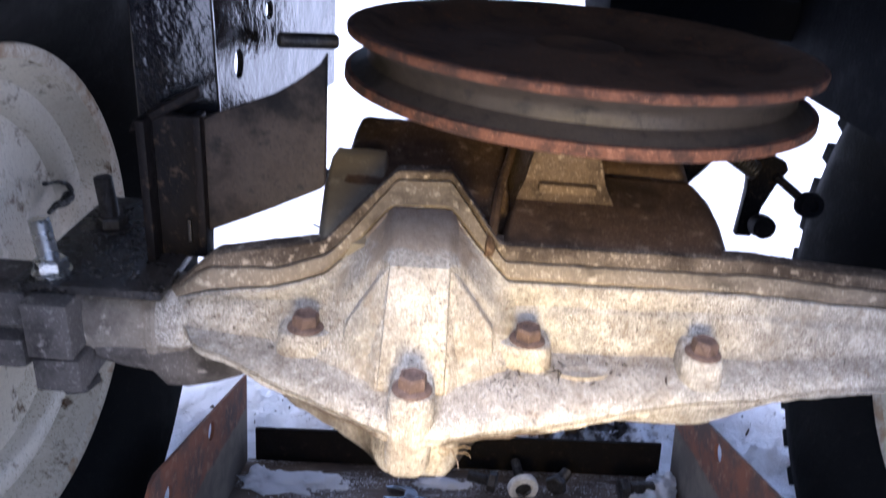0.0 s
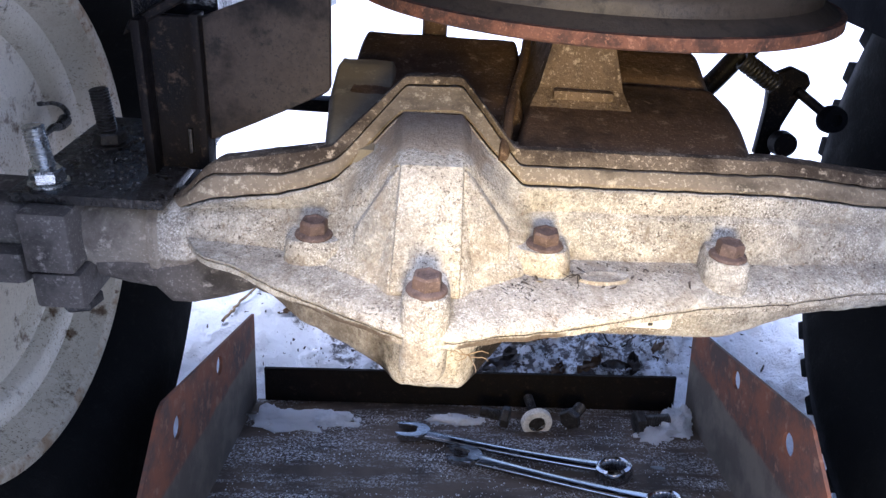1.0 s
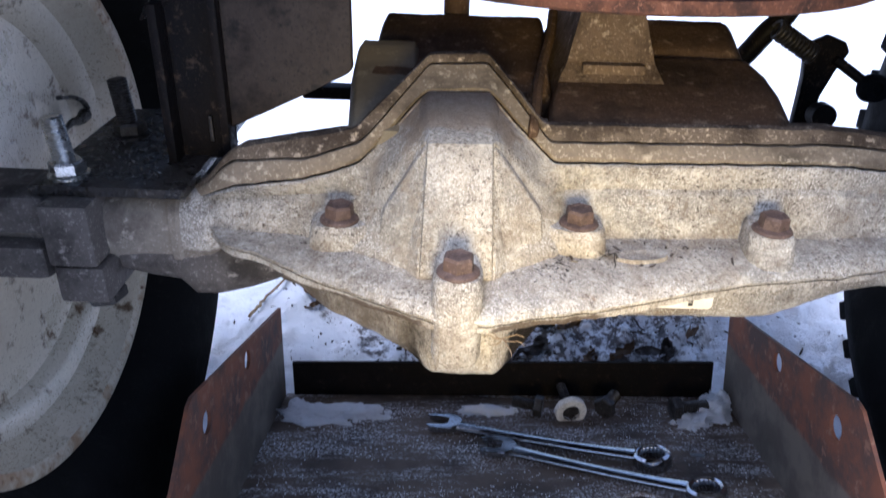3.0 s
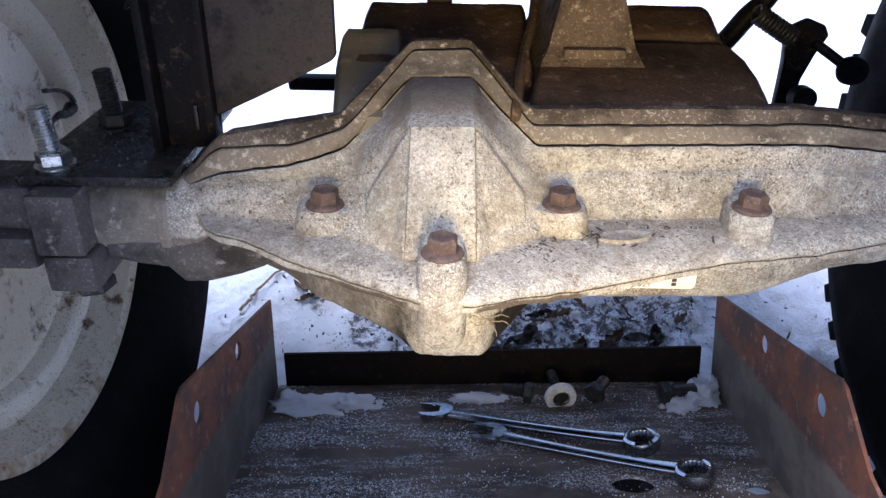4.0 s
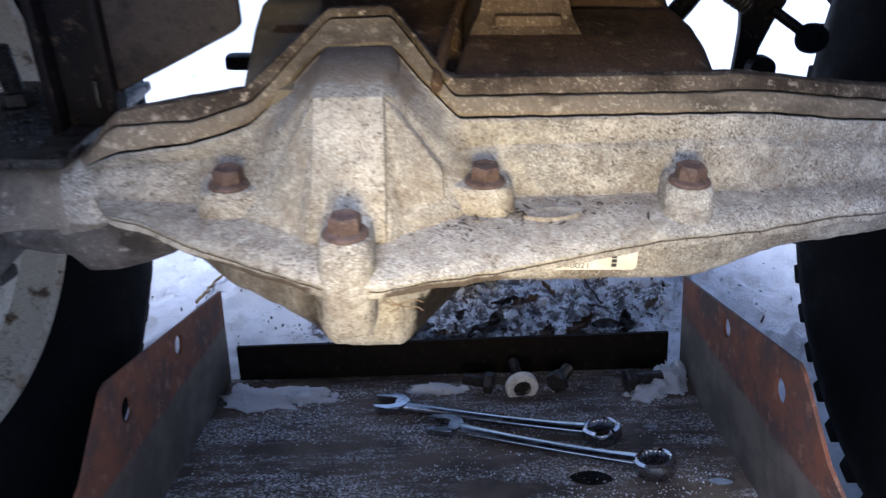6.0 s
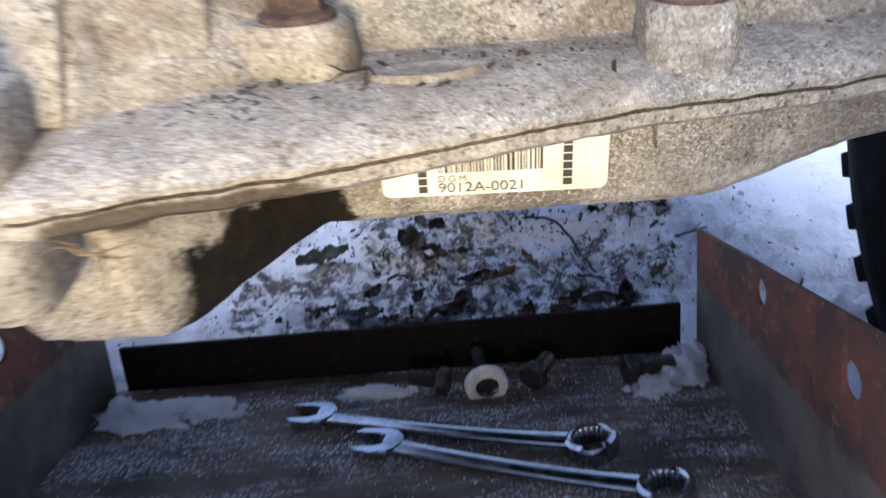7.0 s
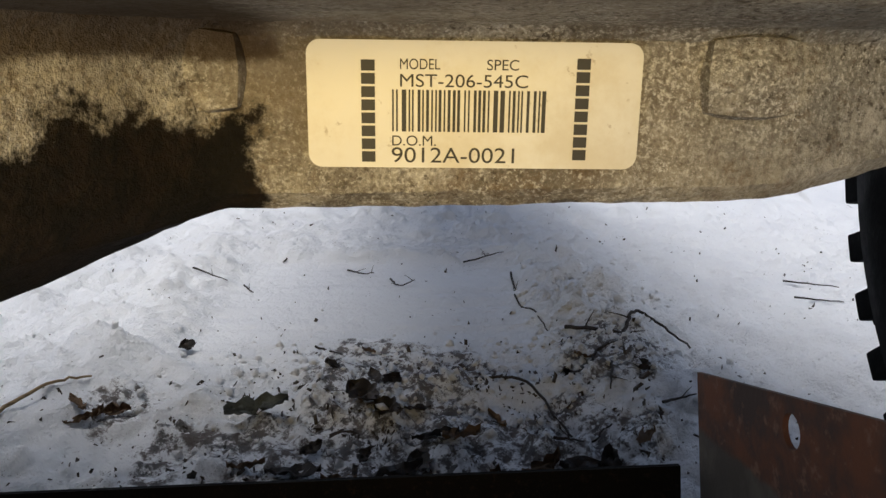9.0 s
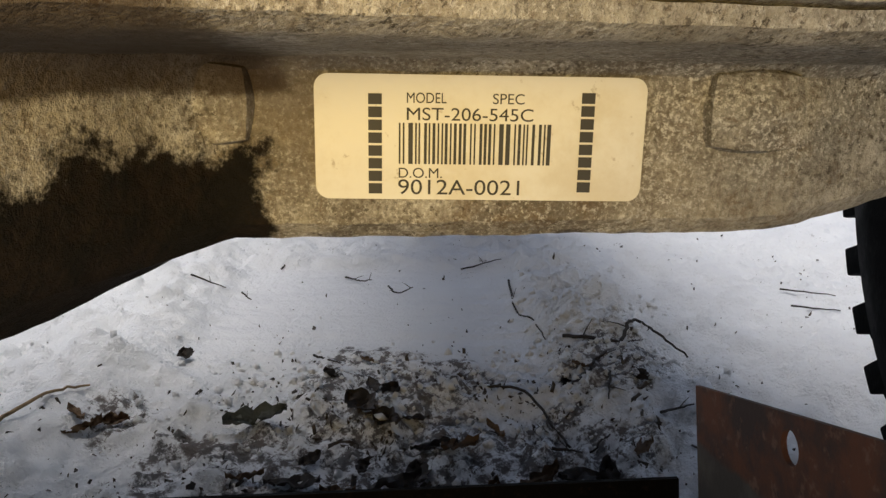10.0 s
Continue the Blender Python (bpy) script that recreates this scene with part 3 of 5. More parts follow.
    # gearbox cover: a broad low hump behind the flange
    bm = bmesh.new()

    def cover(prof, back, bulge, bulge_end=None):
        """prof: y, z, left x and right x of each rib line from front to back."""
        rows = []
        for v, z, x0, x1 in prof:
            line = []
            for k in range(65):
                s = 0.5 - 0.5 * math.cos(math.pi * k / 64)
                a, b = s * (x1 - x0) / bulge, (1 - s) * (x1 - x0) / (bulge_end or bulge)
                e = max(0.0, 1 - min(a, b))
                drop = (1 - math.sqrt(1 - e * e)) * (z - 0.335)
                line.append((x0 + (x1 - x0) * s, v, z - drop))
            rows.append(line)
        rows = [[(p[0], p[1], 0.33) for p in rows[0]]] + rows + [[(p[0], back, 0.30) for p in rows[-1]]]
        lofted(bm, rows, [2] + [3] * (len(prof) - 1) + [2])
    cover([(.464, .350, .0435, .179), (.467, .3565, .044, .181), (.500, .3625, .0485, .1875), (.520, .3655, .052, .1905), (.540, .3685, .056, .1912), (.554, .3712, .059, .188),
           (.557, .3700, .060, .184), (.562, .3745, .0605, .183), (.600, .384, .060, .1865), (.62, .380, .060, .187)], 0.66, 0.006, 0.020)
    part("gearbox_cover", bm, GREASY, t, "brown greasy gearbox cover")
    bm = bmesh.new()
    cover([(.458, .345, -.0560, -.0195), (.462, .352, -.0572, -.0193), (.50, .3605, -.0615, -.0195), (.53, .3685, -.0645, -.0205), (.545, .3755, -.0640, -.0212), (.552, .3768, -.0625, -.0215), (.560, .370, -.060, -.022)], 0.64, 0.006)
    part("side_cover", bm, SIDECOVER, t, "olive dusty rounded side cover")
    bm = bmesh.new()
    cover([(.512, .360, -.056, .056), (.520, .3665, -.056, .056), (.555, .3725, -.056, .057), (.590, .3815, -.055, .058), (.600, .3835, -.054, .058), (.63, .376, -.054, .058)], 0.68, 0.008)
    part("rear_cover", bm, GREASY, t)
    bm = bmesh.new()
    tube(bm, smooth_line([(.0395, .463, .350), (.0400, .468, .357), (.0435, .500, .3655), (.048, .530, .3700), (.055, .565, .3790), (.0595, .600, .3875)], 5), .0030, 8)
    part("cover_bead", bm, GREASY, t)
    # support under the pulley shaft
    bm = bmesh.new()
    lofted(bm, [
        [(.054, .508, .358), (.119, .508, .358), (.122, .60, .358), (.050, .60, .358), (.054, .508, .358)],
        [(.057, .518, .366), (.116, .518, .366), (.119, .60, .37), (.053, .60, .37), (.057, .518, .366)],
        [(.062, .527, .374), (.112, .527, .374), (.114, .61, .38), (.060, .61, .38), (.062, .527, .374)],
        [(.070, .540, .405), (.104, .540, .405), (.106, .63, .405), (.068, .63, .405), (.070, .540, .405)],
        [(.071, .543, .413), (.103, .543, .413), (.105, .63, .413), (.069, .63, .413), (.071, .543, .413)],
    ], [2, 2, 5, 2])
    box(bm, .070, .106, .521, .534, .366, .374, 0.002)
    part("shaft_tower", bm, TOWER, t, "gritty cast tower under the pulley", 50)
    bm = bmesh.new()
    rod(bm, (-.003, .612, .36), (-.003, .612, .425), .0085)
    part("vent_post", bm, GREASY, t)
    # nose in front of the shaft: flat pad, two sloping webs and the shelf above
    bm = bmesh.new()
    hull = [(-.0165, .3960, .3080), (.0205, .3960, .3080), (-.0135, .4225, .3600), (.0175, .4230, .3605), (-.0345, .4180, .3265), (.0425, .4215, .3270), (-.0365, .4085, .3080), (.0440, .4130, .3080),
            (-.036, .445, .3080), (.044, .445, .3080), (-.0135, .4420, .3605), (.0175, .4425, .3610), (-.0345, .4420, .3265), (.0425, .4440, .3270)]
    pad = bmesh.new()
    bmesh.ops.convex_hull(pad, input=[pad.verts.new(p) for p in ((-.0148, .3880, .3080), (.0188, .3880, .3080), (-.0130, .4185, .3622), (.0170, .4190, .3627), (-.0165, .430, .3080), (.0205, .430, .3080), (-.0145, .436, .3622), (.0185, .4365, .3627))])
    bmesh.ops.convex_hull(bm, input=[bm.verts.new(p) for p in hull])
    shelf_bm = bmesh.new()
    hull = [(-.0130, .4200, .3622), (.0170, .4205, .3627), (-.0160, .4840, .3672), (.0172, .4845, .3675), (-.0215, .434, .3520), (.0255, .434, .3520), (-.0235, .482, .3580), (.0245, .482, .3580)]
    bmesh.ops.convex_hull(shelf_bm, input=[shelf_bm.verts.new(p) for p in hull])
    for b in (bm, shelf_bm, pad):
        bmesh.ops.dissolve_limit(b, angle_limit=radians(4), verts=b.verts[:], edges=b.edges[:])
        bmesh.ops.bevel(b, geom=b.edges[:], offset=.0013, segments=2, profile=0.5, affect="EDGES")
    part("nose_web", bm, ALU, t, "flat-faced cast nose with sloping webs", 30)
    part("nose_pad", pad, ALU, t, smooth=30)
    part("nose_shelf", shelf_bm, ALU, t, "dusty tan top of the nose", 30)
    # bosses and rusty flange bolts
    for x, y, wl, wr in ((-.056, .425, .0150, .0170), (.003, .377, .0116, .0116), (.062, .429, .0190, .0140), (.157, .429, .0115, .0115)):
        bm = bmesh.new()
        front = x == .003
        levels = ((.3000, 1.10, .0140), (.3040, 1.05, .0130), (.3090, 1.0, .0122), (.3165, .93, .0110), (.3186, .80, .0095))
        if front:
            levels = ((.2712, .05, .0004), (.2716, .50, .005), (.2735, .85, .0095), (.2780, .98, .0118), (.3010, 1.0, .0124), (.3075, 1.0, .0122), (.3110, .98, .0120), (.3165, .95, .0112), (.3186, .84, .0095))
        rows = []
        for z, k, f in levels:
            rows.append([rough_cast((x + (wr if math.cos(a) > 0 else wl) * k * math.copysign(abs(math.cos(a)) ** .7, math.cos(a)),
                                     y - f * abs(math.sin(a)) ** .7 if math.sin(a) > 0 else y + .02 * abs(math.sin(a)) ** .7, z), .0007) for a in np.linspace(0, 2 * math.pi, 25)[:-1]])
        vs = sheet(bm, rows, True)
        bm.faces.new(vs[-1])
        part("bolt_boss", bm, ALU, t)
        bm = bmesh.new()
        turned(bm, [(0, .3180), (.0094, .3180), (.0098, .3190), (.0092, .3200), (.0070, .3210), (0, .3210)], 20, Matrix.Translation((x, y, 0)))
        tilt = Matrix.Translation((x, y, .3205)) @ pose(0, 0, 0, random.uniform(-2, 2), random.uniform(-2, 2), random.uniform(0, 60))
        turned(bm, [(.0073, 0), (.0072, .0055), (.0063, .0067), (.0052, .0067), (.0043, .0060), (0, .0060)], 6, tilt)
        part("flange_bolt", bm, RUSTBOLT, t, "rusty flanged hex bolt", 25)
    # front toe below the foremost bolt
    bm = bmesh.new()
    box(bm, -.008, .019, .3985, .44, .2445, .290, 0.007)
    part("toe_rib", bm, ALU, t)
    # pads beside the sticker, and the raised oval on the ledge
    bm = bmesh.new()
    box(bm, .155, .178, .4450, .465, .2685, .2880, 0.0085)
    part("casting_pad", bm, ALU, t)
    bm = bmesh.new()
    box(bm, .027, .065, .4450, .465, .2685, .2880, 0.0085)
    part("casting_pad", bm, ALU, t)
    bm = bmesh.new()
    m = Matrix.Translation((.0925, .4195, .3036)) @ pose(0, 0, 0, 0, 0, 8)
    turned(bm, [(0, .0032), (.0115, .0034), (.0128, .0038), (.0138, .0030), (.0146, .0004), (.0152, -.003)], 24, m @ Matrix.Diagonal((1, .42, 1, 1)))
    part("oval_mark", bm, ALU, t)
    return t


build_transaxle()


def ringed(bm, spans):
    """A square-shouldered tube along x: spans of x, half height, half depth, y of its middle."""
    rows = []
    for x, h, d, yc in spans:
        rows.append([Vector((x, yc + d * math.copysign(abs(math.cos(a)) ** .65, math.cos(a)), .300 + h * math.copysign(abs(math.sin(a)) ** .65, math.sin(a)))) for a in np.linspace(0, 2 * math.pi, 33)[:-1]])
    vs = [[bm.verts.new(rough_cast(p, 0.0008)) for p in r] for r in rows]
    for a, b in zip(vs, vs[1:]):
        for i in range(32):
            bm.faces.new((a[i], a[(i + 1) % 32], b[(i + 1) % 32], b[i]))
    return bm


def build_axle_housing():
    t = thing("axle_housing", "grimy grey cast axle housing with split bearing blocks", "axle housing", (-0.18, 0.455, 0.262))
    part("flared_end", ringed(bmesh.new(), ((-.142, .0215, .0232, .457), (-.134, .0222, .0240, .457), (-.126, .0212, .0230, .457), (-.116, .016, .0170, .457))), ALU, t, "cast flare where the tube meets the gearbox")
    part("axle_tube", ringed(bmesh.new(), ((-.250, .020, .022, .457), (-.180, .020, .022, .457), (-.143, .020, .022, .457))), COLLAR, t)
    part("collar", ringed(bmesh.new(), ((-.1460, .0190, .0210, .457), (-.1455, .0222, .0240, .457), (-.1415, .0226, .0246, .457), (-.1395, .0212, .0232, .457), (-.128, .0200, .0220, .457))), COLLAR, t, "pale cast collar")
    bm = bmesh.new()
    rows = []
    for x, zc, r in ((-.176, .285, .010), (-.160, .284, .012), (-.145, .283, .013), (-.136, .279, .0165), (-.124, .279, .0165), (-.108, .283, .0165), (-.094, .287, .0150), (-.080, .292, .010)):
        rows.append([Vector((x, .448 + 1.1 * r * math.cos(a), zc + r * math.sin(a))) for a in np.linspace(0, 2 * math.pi, 17)[:-1]])
    vs = [[bm.verts.new(rough_cast(p, 0.0008)) for p in r] for r in rows]
    for a, b in zip(vs, vs[1:]):
        for i in range(16):
            bm.faces.new((a[i], a[(i + 1) % 16], b[(i + 1) % 16], b[i]))
    part("lower_rib", bm, AXLE, t)
    bm = bmesh.new()
    box(bm, -.2045, -.1795, .420, .47, .2885, .3225, 0.0025)
    part("bearing_block", bm, AXLE, t, "split bearing block, upper half")
    bm = bmesh.new()
    box(bm, -.2035, -.1775, .421, .47, .2665, .2878, 0.003)
    part("bearing_block", bm, AXLE, t, "split bearing block, lower half")
    bm = bmesh.new()
    hexagon(bm, (-.189, .440, .2585), (-.189, .440, .2665), .0115)
    part("bolt_head", bm, DARKSTEEL, t)
    bm = bmesh.new()
    box(bm, -.245, -.2075, .424, .47, .277, .297, 0.006)
    part("bearing_cap", bm, AXLE, t)
    bm = bmesh.new()
    box(bm, -.26, -.206, .430, .47, .3005, .3225, 0.005)
    part("bearing_cap", bm, AXLE, t)
    return t


build_axle_housing()


def build_axle_right():
    t = thing("axle_housing", "grimy grey cast axle tube running to the wheel", "axle housing", (0.36, 0.475, 0.28))
    bm = bmesh.new()
    rod(bm, (.345, .487, .305), (.47, .475, .295), .026, .020)
    part("axle_tube", bm, AXLE, t)


build_axle_right()


# ---- sticker on the lower housing ----
def letters(words, size, at, turn, width, material, parent, name="lettering"):
    cu = bpy.data.curves.new("text", "FONT")
    cu.body, cu.size, cu.align_x, cu.align_y, cu.extrude = words, 1.0, "LEFT", "BOTTOM_BASELINE", 0.0
    cu.offset = 0.0
    tmp = new("text", cu)
    bpy.context.view_layer.update()
    me = bpy.data.meshes.new_from_object(tmp.evaluated_get(bpy.context.evaluated_depsgraph_get()))
    bpy.data.objects.remove(tmp)
    xs = [v.co.x for v in me.vertices]
    x0, w = min(xs), max(xs) - min(xs)
    hgt = max(v.co.y for v in me.vertices)
    me.transform(Matrix.Translation(at) @ pose(0, 0, 0, 90, 0, 0) @ pose(0, 0, 0, 0, 0, turn) @ Matrix.Diagonal((width / w, size / hgt, 1, 1)) @ Matrix.Translation((-x0, 0, 0)))
    me.materials.clear()
    me.materials.append(material)
    ob = new(name, me)
    ob.parent = parent
    ob.matrix_parent_inverse = Matrix.Translation(-parent.location)
    return ob


def build_sticker():
    t = thing("sticker", "aged cream paper sticker with black type and barcode on the housing", "sticker", (0.110, 0.4495, 0.260))
    x0, x1, z0, z1, y = .0762, .1438, .2592, .2846, .4486
    bm = bmesh.new()
    r, out = .0028, []
    for cx, cz, a0 in ((x1 - r, z1 - r, 0), (x0 + r, z1 - r, 90), (x0 + r, z0 + r, 180), (x1 - r, z0 + r, 270)):
        out += [(cx + r * math.cos(radians(a0 + k * 15)), cz + r * math.sin(radians(a0 + k * 15))) for k in range(7)]
    plate(bm, out, [], 0.0006, Matrix.Translation((0, y + .0006, 0)) @ pose(0, 0, 0, 90, 0, 0))
    part("paper", bm, PAPER, t, "aged cream paper", 20)
    f = y - 0.0002
    k = (x1 - x0) / 590.0

    def px(u, v):
        return x0 + (u - 545) * k, f, z1 - (v - 76) * k
    letters("MODEL", 18 * k, px(708, 125), 0, 70 * k, INK, t)
    letters("SPEC", 18 * k, px(860, 125), 0, 56 * k, INK, t)
    letters("MST-206-545C", 22 * k, px(708, 155), 0, 225 * k, INK, t)
    letters("D.O.M.", 18 * k, px(694, 258), 0, 78 * k, INK, t)
    letters("9012A-0021", 27 * k, px(693, 288), 0, 220 * k, INK, t)
    # barcode
    rnd = random.Random(4)
    bm = bmesh.new()
    u = 694.0
    while u < 964:
        w = rnd.choice((3, 3, 5, 8))
        xa, _, za = px(u, 160)
        xb, _, zb = px(min(u + w, 966), 233)
        bm.faces.new([bm.verts.new(p) for p in ((xa, f, za), (xb, f, za), (xb, f, zb), (xa, f, zb))])
        u += w + rnd.choice((3, 4, 4, 7))
    tagged(part("barcode", bm, INK, t, smooth=0), kind="stuff")
    # two maker's marks set upright, as plain bars
    for ua, va, vb, n in ((640, 108, 290, 8), (1018, 102, 284, 8)):
        step = (vb - va) / n
        for i in range(n):
            bm = bmesh.new()
            xa, _, za = px(ua, va + i * step + 1.5)
            xb, _, zb = px(ua + 24, va + (i + 1) * step - 2.5)
            bm.faces.new([bm.verts.new(p) for p in ((xa, f, za), (xb, f, za), (xb, f, zb), (xa, f, zb))])
            part("printed_mark", bm, INK, t, smooth=0)


build_sticker()


# ---- pulley ----
def build_pulley():
    t = thing("drive_pulley", "large rusty brown steel V-belt pulley above the transaxle", "pulley", (.089, .605, .413))
    m = Matrix.Translation((.096, .606, 0))
    R = .156
    bm = bmesh.new()
    turned(bm, [(0, .4415), (.026, .4415), (.030, .4445), (.045, .4405), (.095, .4375), (.128, .4415), (.136, .4475), (R - .004, .4512)], 96, m)
    part("pulley_face", bm, PULLEY, t, "brown rusty dished face")
    bm = bmesh.new()
    turned(bm, [(R - .004, .4512), (R - .0008, .4505), (R, .4490), (R - .0005, .4455), (R - .003, .4448)], 96, m)
    part("rim", bm, RUST, t, "orange rusted upper rim")
    bm = bmesh.new()
    turned(bm, [(R - .003, .4448), (R - .012, .4395), (R - .0145, .4345), (R - .0135, .4290), (R - .003, .4228)], 96, m)
    part("belt_groove", bm, GROOVE, t, "belt-polished groove")
    bm = bmesh.new()
    turned(bm, [(R - .003, .4228), (R + .0005, .4225), (R + .0008, .4165), (R - .002, .4150), (.10, .4175), (0, .4175)], 96, m)
    part("rim", bm, RUST, t, "orange rusted lower rim")
    bm = bmesh.new()
    turned(bm, [(.011, .4165), (.024, .4168), (.024, .409), (0, .409)], 24, m)
    part("hub", bm, PULLEY, t)


build_pulley()


# ---- frame of the tractor ----
def flat(bm, pts, thick):
    """A plate from corners in the xz plane at their y, thick to the back."""
    a = [bm.verts.new(p) for p in pts]
    b = [bm.verts.new((p[0], p[1] + thick, p[2])) for p in pts]
    bm.faces.new(a)
    bm.faces.new(b[::-1])
    for i in range(len(a)):
        j = (i + 1) % len(a)
        bm.faces.new((a[i], b[i], b[j], a[j]))
    bmesh.ops.bevel(bm, geom=list(bm.edges), offset=min(thick * 0.3, .001), segments=1, affect="EDGES")
    return bm


def build_bracket():
    t = thing("axle_bracket", "scuffed black folded steel bracket bolted onto the axle", "bracket", (-.16, .48, .3225))
    bm = bmesh.new()
    box(bm, -.213, -.134, .4315, .555, .3228, .3285, 0.0016)
    part("foot_plate", bm, GRIME, t, "black plate covered in wet grime")
    bm = bmesh.new()
    # folded upright with a lip towards the rear
    flat(bm, [(-.150, .478, .327), (-.120, .478, .327), (-.116, .478, .412), (-.150, .478, .412)], .004)
    part("upright", bm, BRACKET, t)
    bm = bmesh.new()
    box(bm, -.1535, -.1485, .466, .483, .3275, .411, 0.0012)
    part("lip", bm, BRACKET, t, "worn brown edge")
    bm = bmesh.new()
    box(bm, -.124, -.1195, .468, .480, .334, .415, 0.001)
    part("lip", bm, BRACKET, t, "worn brown edge")
    bm = bmesh.new()
    flat(bm, [(x, .474, z) for x, z in ((-.120, .3465), (-.098, .357), (-.0793, .366), (-.057, .377), (-.0540, .380), (-.0540, .453), (-.060, .443), (-.070, .435), (-.082, .4285), (-.112, .415), (-.120, .413))], .004)
    part("gusset_plate", bm, MUDPLATE, t, "black gusset plate smeared with dried mud")
    bm = bmesh.new()
    flat(bm, [(-.162, .476, .400), (-.158, .476, .408), (-.122, .476, .430), (-.122, .476, .423)], .008)
    part("top_lip", bm, BRACKET, t, "folded top edge")
    bm = bmesh.new()
    box(bm, -.1325, -.1305, .4755, .4785, .338, .352, 0.0005)
    part("slot_plug", bm, DARKSTEEL, t)


build_bracket()


def build_stud(x, y, z0, z1, nut, group="studs on the axle bracket"):
    t = thing("stud_bolt", "zinc-plated threaded stud with hex nut through the bracket", "bolt", (x, y, z0), group)
    bm = bmesh.new()
    threaded(bm, (x, y, z0), (x - .003, y, z1), .0056)
    part("thread", bm, ZINC if nut else DARKSTEEL, t, smooth=25)
    bm = bmesh.new()
    turned(bm, [(0, z0), (.0104, z0), (.0104, z0 + .0012), (0, z0 + .0012)], 20, Matrix.Translation((x, y, 0)))
    hexagon(bm, (x, y, z0 + .0013), (x, y, z0 + .0085), .0090)
    part("nut", bm, ZINC if nut else DARKSTEEL, t, smooth=25)


build_stud(-.1975, .4455, .3286, .360, True)
build_stud(-.189, .506, .3286, .362, False)


def build_frame():
    t = thing("chassis", "wet glossy black steel tractor frame rail", "chassis", (-.13, .55, .40))
    bm = bmesh.new()
    flat(bm, [(-.165, .500, .392), (-.118, .500, .400), (-.124, .500, .62), (-.165, .500, .62)], .004)
    part("front_web", bm, BLACK, t, "glossy wet black sheet")
    bm = bmesh.new()
    plate(bm, [(0, -.028), (.20, -.028), (.20, .21), (0, .21)], [(.030, .020, .006, .009), (.075, .045, .006, .006)], .004, Matrix.Translation((-.124, .502, .410)) @ pose(0, 0, 0, 90, 0, 79))
    part("side_web", bm, BLACK, t, "glossy wet black sheet with round holes")
    bm = bmesh.new()
    rod(bm, (-.10, .57, .438), (-.064, .585, .437), .005)
    part("cross_pin", bm, DARKSTEEL, t)
    bm = bmesh.new()
    box(bm, -.126, -.040, .684, .700, .2963, .308, 0.004)
    part("rear_bar", bm, BRACKET, t)


build_frame()


def build_body():
    # mostly out of view; added and sized to shade what lies beneath
    t = thing("lawn_tractor", "dark underside of the lawn tractor, mostly unseen and added to shade the work", "tractor", (.08, 1.1, .62))
    bm = bmesh.new()
    box(bm, -.155, .315, .36, 1.45, .62, .66, 0.01)
    part("overhead_shade", bm, PLASTIC, t)
    # unseen fenders, sized to keep skylight off the upper wheels
    for x0, x1 in ((-.50, -.157), (.317, .64)):
        bm = bmesh.new()
        box(bm, x0, x1, .01, .78, .60, .64, 0.01)
        part("fender", bm, PLASTIC, t)
    bm = bmesh.new()
    box(bm, .322, .328, .52, .86, .392, .599, 0.002)
    part("inner_fender", bm, PLASTIC, t, "dark blue-black inner fender")
    # unseen side panels, added to block light from the sides
    for x in (-.51, .635):
        bm = bmesh.new()
        box(bm, x, x + .02, .05, .85, .40, .599, 0.006)
        part("side_shade", bm, PLASTIC, t)
    bm = bmesh.new()
    box(bm, -.10, -.07, .95, 1.95, .491, .62, 0.004)
    part("frame_rail", bm, BLACK, t)
    bm = bmesh.new()
    box(bm, .23, .26, .66, 1.95, .491, .62, 0.004)
    part("frame_rail", bm, BLACK, t)
    # unseen low panel, added to shade the snow under the tractor
    bm = bmesh.new()
    box(bm, -.10, .29, .82, 1.95, .466, .49, 0.006)
    part("low_shade", bm, PLASTIC, t, "dark blue-black panel out of view that shades the snow")
    bm = bmesh.new()
    box(bm, .15, .36, .80, .94, .428, .4655, 0.006)
    part("step_plate", bm, PLASTIC, t, "dark blue-black step")
    bm = bmesh.new()
    box(bm, -.05, .22, 1.30, 1.85, .491, .62, 0.02)
    part("engine_pan", bm, BLACK, t)


build_body()


